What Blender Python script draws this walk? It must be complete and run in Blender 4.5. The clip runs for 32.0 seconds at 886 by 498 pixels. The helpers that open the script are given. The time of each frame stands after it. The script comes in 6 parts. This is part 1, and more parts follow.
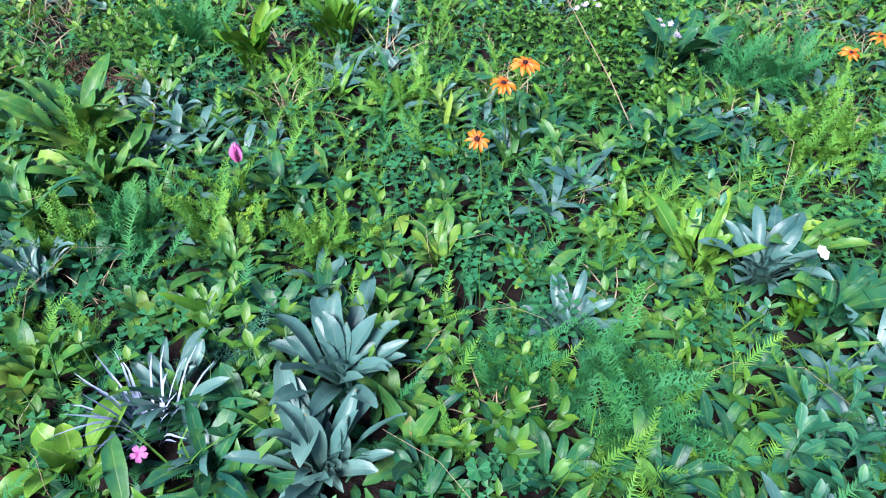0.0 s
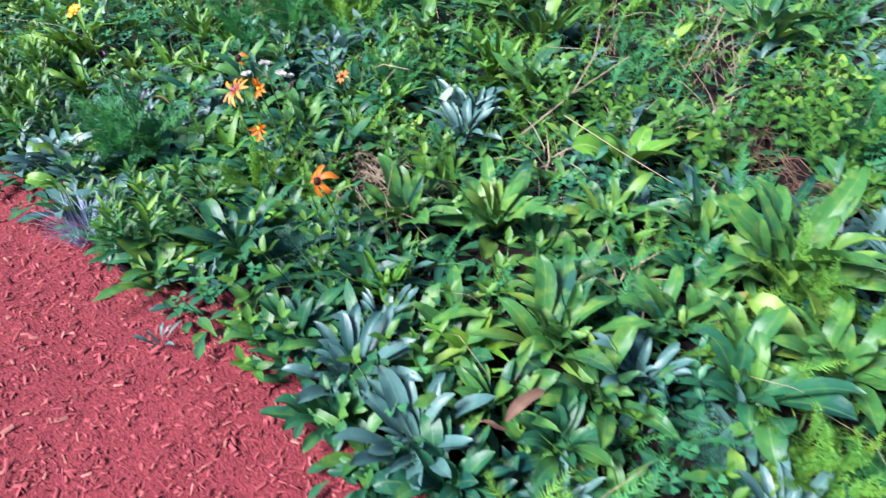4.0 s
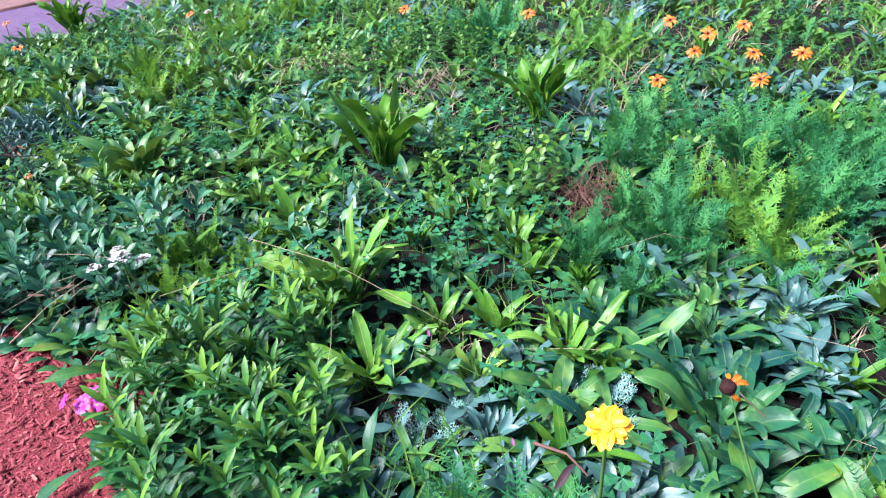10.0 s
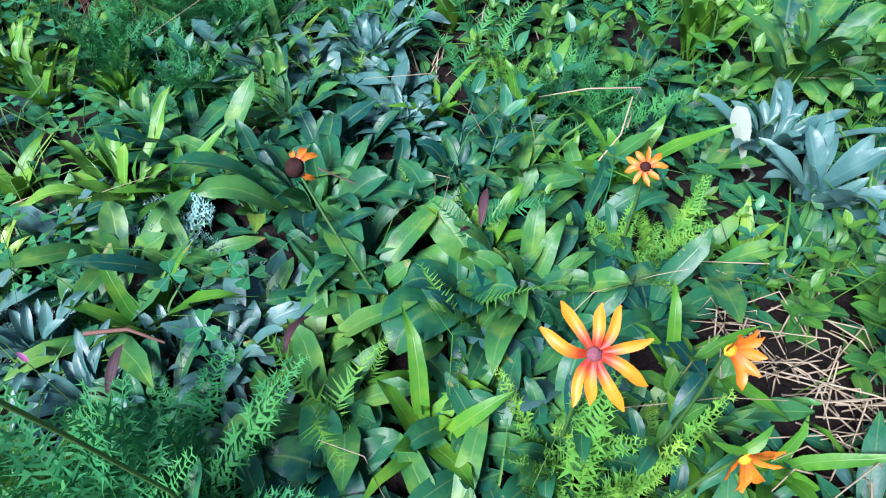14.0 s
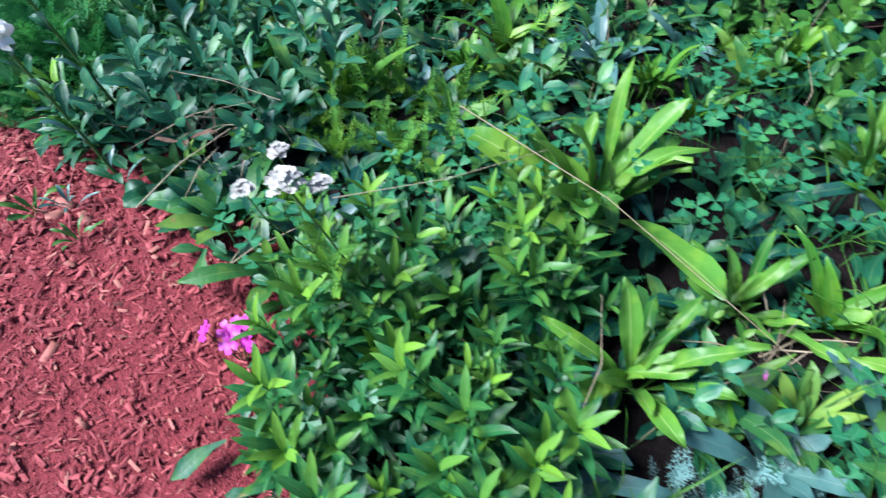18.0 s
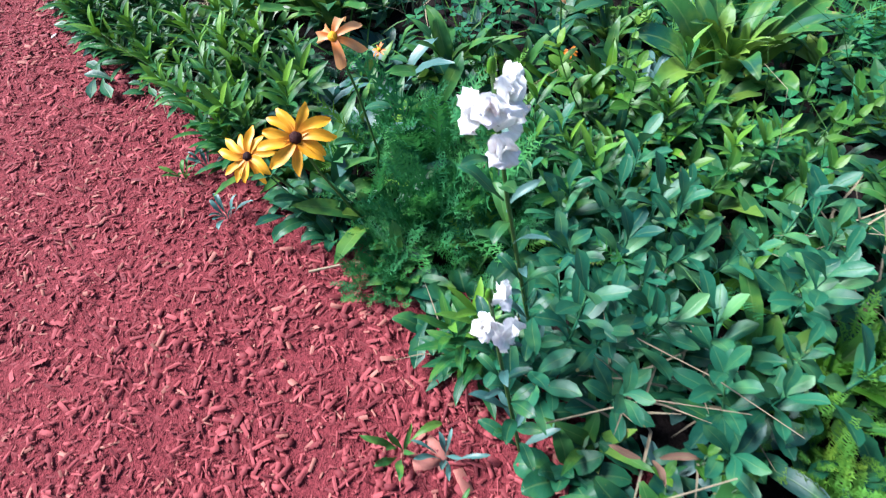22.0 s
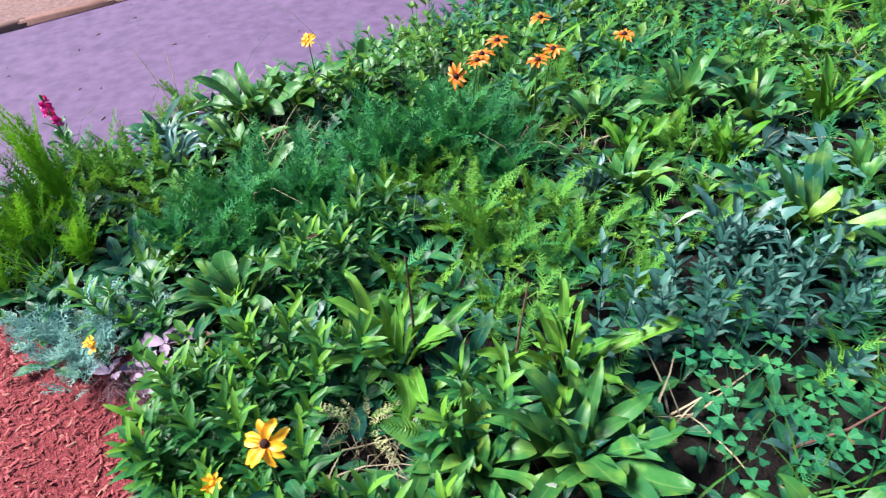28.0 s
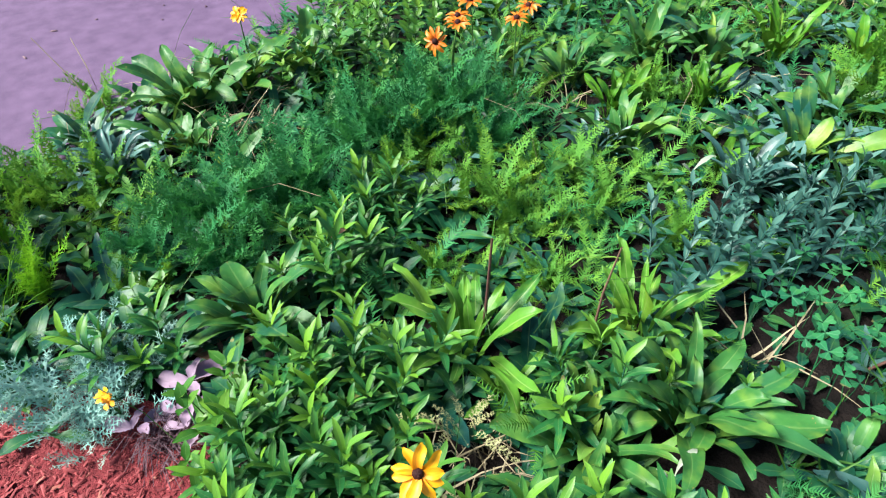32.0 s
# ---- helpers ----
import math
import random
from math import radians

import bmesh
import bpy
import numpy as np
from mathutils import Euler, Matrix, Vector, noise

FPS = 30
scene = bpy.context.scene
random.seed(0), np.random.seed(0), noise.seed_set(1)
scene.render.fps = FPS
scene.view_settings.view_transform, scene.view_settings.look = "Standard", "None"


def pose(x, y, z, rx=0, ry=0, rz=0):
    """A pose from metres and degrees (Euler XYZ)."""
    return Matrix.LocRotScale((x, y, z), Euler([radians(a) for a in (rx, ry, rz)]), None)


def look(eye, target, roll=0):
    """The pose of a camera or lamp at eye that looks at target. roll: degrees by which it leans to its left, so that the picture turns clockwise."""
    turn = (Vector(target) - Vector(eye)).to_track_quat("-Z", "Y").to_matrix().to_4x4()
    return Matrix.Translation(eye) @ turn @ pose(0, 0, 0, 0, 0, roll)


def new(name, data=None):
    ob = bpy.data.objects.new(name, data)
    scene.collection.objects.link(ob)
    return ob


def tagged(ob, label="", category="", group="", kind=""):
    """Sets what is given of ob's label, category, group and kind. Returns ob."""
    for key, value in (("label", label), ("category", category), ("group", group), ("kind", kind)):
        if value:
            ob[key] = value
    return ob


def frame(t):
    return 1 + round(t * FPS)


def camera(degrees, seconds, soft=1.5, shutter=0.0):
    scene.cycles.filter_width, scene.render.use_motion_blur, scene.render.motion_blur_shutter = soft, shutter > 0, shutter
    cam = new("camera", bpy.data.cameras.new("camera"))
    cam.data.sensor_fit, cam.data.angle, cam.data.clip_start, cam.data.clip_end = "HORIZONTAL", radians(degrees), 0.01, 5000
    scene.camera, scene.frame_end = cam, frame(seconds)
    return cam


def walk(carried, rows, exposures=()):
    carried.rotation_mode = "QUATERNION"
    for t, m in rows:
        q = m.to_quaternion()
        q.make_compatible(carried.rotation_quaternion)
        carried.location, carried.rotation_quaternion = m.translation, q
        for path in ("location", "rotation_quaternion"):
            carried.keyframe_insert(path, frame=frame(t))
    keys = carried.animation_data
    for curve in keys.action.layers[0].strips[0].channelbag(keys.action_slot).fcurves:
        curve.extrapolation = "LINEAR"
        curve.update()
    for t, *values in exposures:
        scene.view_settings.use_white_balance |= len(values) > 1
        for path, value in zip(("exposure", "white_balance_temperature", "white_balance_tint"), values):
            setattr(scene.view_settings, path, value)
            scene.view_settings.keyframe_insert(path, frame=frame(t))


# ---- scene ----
cam = camera(71.7, 32.0, 1.15, 0.35)
PATH = [
    (0, (-0.009, -0.003, 1.266), (-0.000, 1.499, -0.055), 2.14),
    (0.5, (-0.029, 0.030, 1.247), (-0.029, 1.527, -0.079), 1.98),
    (1, (-0.107, 0.084, 1.224), (-0.157, 1.579, -0.105), 1.78),
    (1.5, (-0.266, 0.161, 1.226), (-0.396, 1.645, -0.108), 0.98),
    (2, (-0.409, 0.206, 1.213), (-0.613, 1.677, -0.127), 0.17),
    (2.5, (-0.630, 0.298, 1.190), (-0.967, 1.679, -0.217), 0.55),
    (3, (-0.895, 0.389, 1.248), (-1.442, 1.672, -0.184), -0.17),
    (3.5, (-1.089, 0.414, 1.226), (-1.887, 1.599, -0.173), -1.49),
    (4, (-1.294, 0.427, 1.261), (-2.252, 1.553, -0.086), -2.65),
    (4.5, (-1.419, 0.432, 1.267), (-2.444, 1.571, -0.019), -3.08),
    (6.5, (-1.937, 0.547, 1.238), (-3.148, 1.660, 0.100), -3.23),
    (7, (-2.099, 0.574, 1.228), (-3.319, 1.697, 0.108), -3.33),
    (7.5, (-2.285, 0.628, 1.202), (-3.504, 1.757, 0.090), -3.15),
    (8, (-2.441, 0.687, 1.182), (-3.662, 1.818, 0.074), -3.17),
    (8.5, (-2.615, 0.724, 1.170), (-3.840, 1.853, 0.063), -3.19),
    (9, (-2.824, 0.710, 1.157), (-4.053, 1.836, 0.052), -3.27),
    (9.5, (-3.006, 0.714, 1.138), (-4.235, 1.839, 0.033), -3.37),
    (10, (-3.137, 0.748, 1.113), (-4.364, 1.875, 0.007), -3.29),
    (10.5, (-3.144, 0.788, 1.058), (-4.357, 1.889, -0.090), -3.73),
    (11, (-3.119, 0.828, 1.048), (-3.979, 2.130, -0.204), -2.65),
    (11.5, (-3.142, 0.855, 1.008), (-3.803, 2.254, -0.259), -1.01),
    (12, (-3.122, 0.874, 0.959), (-3.589, 2.286, -0.378), -0.07),
    (12.5, (-3.075, 0.939, 0.930), (-3.405, 2.312, -0.487), 0.57),
    (13, (-3.039, 1.003, 0.908), (-3.288, 2.342, -0.557), 1.50),
    (13.5, (-3.027, 1.038, 0.886), (-3.244, 2.306, -0.645), 1.84),
    (15.5, (-3.196, 1.113, 0.910), (-3.546, 2.215, -0.721), 0.99),
    (16, (-3.314, 1.108, 0.941), (-3.851, 2.106, -0.709), -0.72),
    (16.5, (-3.446, 1.111, 0.980), (-4.148, 1.967, -0.688), -2.53),
    (17, (-3.564, 1.106, 0.994), (-4.360, 1.860, -0.682), -3.04),
    (17.5, (-3.706, 1.039, 0.999), (-4.635, 1.606, -0.679), -4.45),
    (18, (-3.856, 0.936, 0.987), (-4.862, 1.405, -0.676), -5.75),
    (18.5, (-3.974, 0.881, 0.991), (-5.011, 1.303, -0.667), -6.08),
    (19, (-4.097, 0.866, 0.985), (-5.174, 1.219, -0.663), -6.50),
    (19.5, (-4.204, 0.855, 0.975), (-5.296, 1.171, -0.670), -6.47),
    (20, (-4.293, 0.809, 0.990), (-5.420, 1.005, -0.651), -7.26),
    (20.5, (-4.390, 0.730, 1.020), (-5.535, 0.862, -0.614), -7.64),
    (21, (-4.469, 0.675, 1.023), (-5.618, 0.788, -0.610), -8.38),
    (21.5, (-4.544, 0.646, 1.026), (-5.702, 0.744, -0.602), -8.70),
    (22, (-4.639, 0.626, 1.008), (-5.808, 0.711, -0.612), -8.93),
    (22.5, (-4.719, 0.599, 1.004), (-5.900, 0.684, -0.608), -8.71),
    (23, (-4.779, 0.563, 1.010), (-5.969, 0.636, -0.596), -8.46),
    (23.5, (-4.851, 0.530, 1.010), (-6.051, 0.592, -0.589), -8.74),
    (24, (-4.943, 0.498, 1.002), (-6.167, 0.550, -0.579), -9.26),
    (24.5, (-5.057, 0.480, 0.967), (-6.342, 0.526, -0.565), -9.59),
    (26.5, (-5.464, 0.321, 1.085), (-6.560, 0.974, -0.455), -4.09),
    (27, (-5.578, 0.261, 1.124), (-6.770, 0.978, -0.313), -4.36),
    (27.5, (-5.657, 0.181, 1.150), (-6.982, 0.814, -0.208), -4.11),
    (28, (-5.713, 0.111, 1.162), (-7.114, 0.620, -0.172), -5.53),
    (28.5, (-5.774, 0.027, 1.149), (-7.181, 0.535, -0.179), -5.51),
    (29, (-5.813, -0.056, 1.119), (-7.225, 0.457, -0.201), -5.49),
    (29.5, (-5.868, -0.103, 1.081), (-7.267, 0.402, -0.256), -5.58),
    (30, (-5.941, -0.129, 1.053), (-7.312, 0.381, -0.312), -5.82),
    (30.5, (-5.981, -0.144, 1.045), (-7.304, 0.422, -0.343), -5.25),
    (31, (-5.993, -0.168, 1.084), (-7.260, 0.486, -0.318), -4.65),
    (31.5, (-5.999, -0.197, 1.109), (-7.187, 0.575, -0.303), -2.96),
    (32, (-5.999, -0.188, 1.114), (-7.143, 0.642, -0.301), -2.34),
]
walk(cam, [(t, look(eye, target, roll)) for t, eye, target, roll in PATH], [(0, 1.78, 5850, 25), (9.5, 2.1, 5800, 27), (12, 1.78, 5600, 26), (18, 1.72, 5500, 18), (20, 1.75, 5650, 18), (24.5, 1.88, 5750, 15), (27.5, 1.98, 6050, 11), (32, 1.9, 6400, 7)])


# ---- light ----
world = bpy.data.worlds.new("sky")
scene.world = world
world.use_nodes = True
wn = world.node_tree.nodes
sky = wn.new("ShaderNodeTexSky")
sky.sky_type, sky.sun_disc = "NISHITA", False
SUN_HIGH, SUN_WAY = radians(48), radians(212)
sky.sun_elevation, sky.sun_rotation = SUN_HIGH, SUN_WAY
world.node_tree.links.new(sky.outputs[0], wn["Background"].inputs[0])
wn["Background"].inputs[1].default_value = 0.05
sun = new("sun", bpy.data.lights.new("sun", "SUN"))
sun.data.energy, sun.data.angle, sun.data.color = 4.1, radians(26), (1.0, 0.96, 0.90)
sun.matrix_world = look((20 * math.sin(SUN_WAY) * math.cos(SUN_HIGH), 20 * math.cos(SUN_WAY) * math.cos(SUN_HIGH), 20 * math.sin(SUN_HIGH)), (0, 0, 0))


# ---- materials ----
def nodes_of(name):
    m = bpy.data.materials.new(name)
    m.use_nodes = True
    return m, m.node_tree.nodes, m.node_tree.links


def math_node(N, L, op, a, b=None):
    n = N.new("ShaderNodeMath")
    n.operation = op
    for i, v in enumerate((a, b)):
        if v is None:
            continue
        if isinstance(v, (int, float)):
            n.inputs[i].default_value = v
        else:
            L.new(v, n.inputs[i])
    return n.outputs[0]


def mixed(N, L, fac, a, b, blend="MIX"):
    n = N.new("ShaderNodeMix")
    n.data_type, n.blend_type = "RGBA", blend
    for i, v in ((0, fac), (6, a), (7, b)):
        if isinstance(v, (int, float)):
            n.inputs[i].default_value = v
        elif isinstance(v, tuple):
            n.inputs[i].default_value = (*v, 1)
        else:
            L.new(v, n.inputs[i])
    return n.outputs[2]


def chance(N, L):
    """A number from 0 to 1 that differs from piece to piece and from leaf to leaf."""
    info, geo, at, sep = N.new("ShaderNodeObjectInfo"), N.new("ShaderNodeNewGeometry"), N.new("ShaderNodeAttribute"), N.new("ShaderNodeSeparateXYZ")
    at.attribute_name = "lv"
    L.new(at.outputs["Vector"], sep.inputs[0])
    own = math_node(N, L, "ADD", info.outputs["Random"], geo.outputs["Random Per Island"])
    return math_node(N, L, "FRACT", math_node(N, L, "ADD", own, sep.outputs[2]))


def noise_at(N, L, scale, detail=3.0):
    co, n = N.new("ShaderNodeTexCoord"), N.new("ShaderNodeTexNoise")
    n.inputs["Scale"].default_value, n.inputs["Detail"].default_value = scale, detail
    L.new(co.outputs["Object"], n.inputs["Vector"])
    return n.outputs["Fac"]


def ramp(N, L, fac, stops):
    r = N.new("ShaderNodeValToRGB")
    while len(r.color_ramp.elements) < len(stops):
        r.color_ramp.elements.new(0.5)
    for e, (at, c) in zip(r.color_ramp.elements, stops):
        e.position, e.color = at, (*c, 1)
    L.new(fac, r.inputs[0])
    return r.outputs[0]


def leaf_material(name, cold, mid, warm, rough=0.42, rib=(0.17, 0.27, 0.08), rib_amount=0.30, through_light=0.13, sheen=0.24, by_height=False):
    """A leaf: colour from leaf to leaf, mottled, with a paler rib and side veins; soft sheen is painted in as pale
    patches.
    """
    m, N, L = nodes_of(name)
    bsdf = N["Principled BSDF"]
    at = N.new("ShaderNodeAttribute")
    at.attribute_name = "lv"
    sep = N.new("ShaderNodeSeparateXYZ")
    L.new(at.outputs["Vector"], sep.inputs[0])
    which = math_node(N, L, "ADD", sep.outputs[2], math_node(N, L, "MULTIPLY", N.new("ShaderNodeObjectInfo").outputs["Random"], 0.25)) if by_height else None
    if which is None:
        patch, where = N.new("ShaderNodeTexNoise"), N.new("ShaderNodeNewGeometry")
        patch.inputs["Scale"].default_value = 4.5
        L.new(where.outputs["Position"], patch.inputs["Vector"])
        spread = math_node(N, L, "MULTIPLY", math_node(N, L, "SUBTRACT", patch.outputs["Fac"], 0.5), 1.7)
        which = math_node(N, L, "ADD", math_node(N, L, "MULTIPLY", chance(N, L), 0.62), math_node(N, L, "ADD", spread, 0.12))
        which = math_node(N, L, "MAXIMUM", math_node(N, L, "MINIMUM", which, 1.0), 0.0)
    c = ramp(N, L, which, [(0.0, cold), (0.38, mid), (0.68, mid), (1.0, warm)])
    grey = N.new("ShaderNodeRGBToBW")
    L.new(c, grey.inputs[0])
    c = mixed(N, L, 0.02, c, grey.outputs[0])
    grain, ground_place = N.new("ShaderNodeTexNoise"), N.new("ShaderNodeNewGeometry")
    grain.inputs["Scale"].default_value, grain.inputs["Detail"].default_value = 70.0, 3.0
    L.new(ground_place.outputs["Position"], grain.inputs["Vector"])
    spots = grain.outputs["Fac"]
    # Soft patches of light on the blade, put into its colour as pale noise.
    light_patch = N.new("ShaderNodeTexNoise")
    light_patch.inputs["Scale"].default_value, light_patch.inputs["Detail"].default_value = 26.0, 2.0
    L.new(ground_place.outputs["Position"], light_patch.inputs["Vector"])
    pale = N.new("ShaderNodeMapRange")
    pale.inputs[1].default_value, pale.inputs[2].default_value, pale.inputs[4].default_value = 0.50, 0.70, 0.42
    L.new(light_patch.outputs["Fac"], pale.inputs[0])
    c = mixed(N, L, pale.outputs[0], c, warm)
    c = mixed(N, L, math_node(N, L, "MULTIPLY", spots, 0.30), c, tuple(0.45 * v for v in cold))
    u = math_node(N, L, "ABSOLUTE", sep.outputs[0])
    on_rib = N.new("ShaderNodeMapRange")
    on_rib.inputs[1].default_value, on_rib.inputs[2].default_value = 0.11, 0.0
    L.new(u, on_rib.inputs[0])
    side = math_node(N, L, "SINE", math_node(N, L, "SUBTRACT", math_node(N, L, "MULTIPLY", sep.outputs[1], 62.0), math_node(N, L, "MULTIPLY", u, 9.0)))
    side = math_node(N, L, "POWER", math_node(N, L, "MAXIMUM", side, 0.0), 6.0)
    c = mixed(N, L, math_node(N, L, "MULTIPLY", side, 0.025), c, rib)
    c = mixed(N, L, math_node(N, L, "MULTIPLY", on_rib.outputs[0], rib_amount), c, rib)
    dry = math_node(N, L, "GREATER_THAN", math_node(N, L, "ADD", math_node(N, L, "MULTIPLY", sep.outputs[1], 0.35), noise_at(N, L, 21.0)), 0.99)
    c = mixed(N, L, math_node(N, L, "MULTIPLY", dry, 0.6), c, (0.20, 0.16, 0.055))
    L.new(c, bsdf.inputs["Base Color"])
    bsdf.inputs["Roughness"].default_value = rough
    bsdf.inputs["Specular IOR Level"].default_value = sheen
    bump = N.new("ShaderNodeBump")
    bump.inputs["Strength"].default_value, bump.inputs["Distance"].default_value = 0.35, 0.003
    L.new(math_node(N, L, "SUBTRACT", spots, math_node(N, L, "MULTIPLY", on_rib.outputs[0], 0.3)), bump.inputs["Height"])
    L.new(bump.outputs[0], bsdf.inputs["Normal"])
    tr, mx = N.new("ShaderNodeBsdfTranslucent"), N.new("ShaderNodeMixShader")
    L.new(mixed(N, L, 0.5, c, warm), tr.inputs[0])
    mx.inputs[0].default_value = through_light
    L.new(bsdf.outputs[0], mx.inputs[1]), L.new(tr.outputs[0], mx.inputs[2])
    L.new(mx.outputs[0], N["Material Output"].inputs[0])
    return m


def petal_material(name, base, tip, at_base=0.35, rough=0.5, vary=0.15, through_light=0.25):
    m, N, L = nodes_of(name)
    bsdf = N["Principled BSDF"]
    at = N.new("ShaderNodeAttribute")
    at.attribute_name = "lv"
    sep = N.new("ShaderNodeSeparateXYZ")
    L.new(at.outputs["Vector"], sep.inputs[0])
    c = ramp(N, L, sep.outputs[1], [(0.0, base), (at_base, base), (min(0.98, at_base + 0.3), tip), (1.0, tip)])
    lines = math_node(N, L, "SINE", math_node(N, L, "MULTIPLY", sep.outputs[0], 14.0))
    c = mixed(N, L, math_node(N, L, "MULTIPLY", math_node(N, L, "MAXIMUM", lines, 0.0), 0.18), c, tuple(0.6 * v for v in tip))
    c = mixed(N, L, math_node(N, L, "MULTIPLY", chance(N, L), vary), c, tuple(0.5 * v for v in tip))
    L.new(c, bsdf.inputs["Base Color"])
    bsdf.inputs["Roughness"].default_value = rough
    tr, mx = N.new("ShaderNodeBsdfTranslucent"), N.new("ShaderNodeMixShader")
    L.new(c, tr.inputs[0])
    mx.inputs[0].default_value = through_light
    L.new(bsdf.outputs[0], mx.inputs[1]), L.new(tr.outputs[0], mx.inputs[2])
    L.new(mx.outputs[0], N["Material Output"].inputs[0])
    return m


def rough_material(name, dark, light, scale=30.0, rough=0.8, bump_by=0.4, bump_size=0.004, by_piece=0.5, fine=6.0):
    """Bark, soil, stone: two scales of noise, and a change of tone from piece to piece."""
    m, N, L = nodes_of(name)
    bsdf = N["Principled BSDF"]
    a, b = noise_at(N, L, scale, 6.0), noise_at(N, L, scale * fine, 4.0)
    f = math_node(N, L, "ADD", math_node(N, L, "MULTIPLY", a, 0.6), math_node(N, L, "MULTIPLY", b, 0.4))
    c = ramp(N, L, f, [(0.32, dark), (0.68, light)])
    piece = ramp(N, L, chance(N, L), [(0.0, dark), (1.0, light)])
    c = mixed(N, L, by_piece, c, piece)
    L.new(c, bsdf.inputs["Base Color"])
    bsdf.inputs["Roughness"].default_value, bsdf.inputs["Specular IOR Level"].default_value = rough, 0.15
    bump = N.new("ShaderNodeBump")
    bump.inputs["Strength"].default_value, bump.inputs["Distance"].default_value = bump_by, bump_size
    L.new(f, bump.inputs["Height"]), L.new(bump.outputs[0], bsdf.inputs["Normal"])
    return m


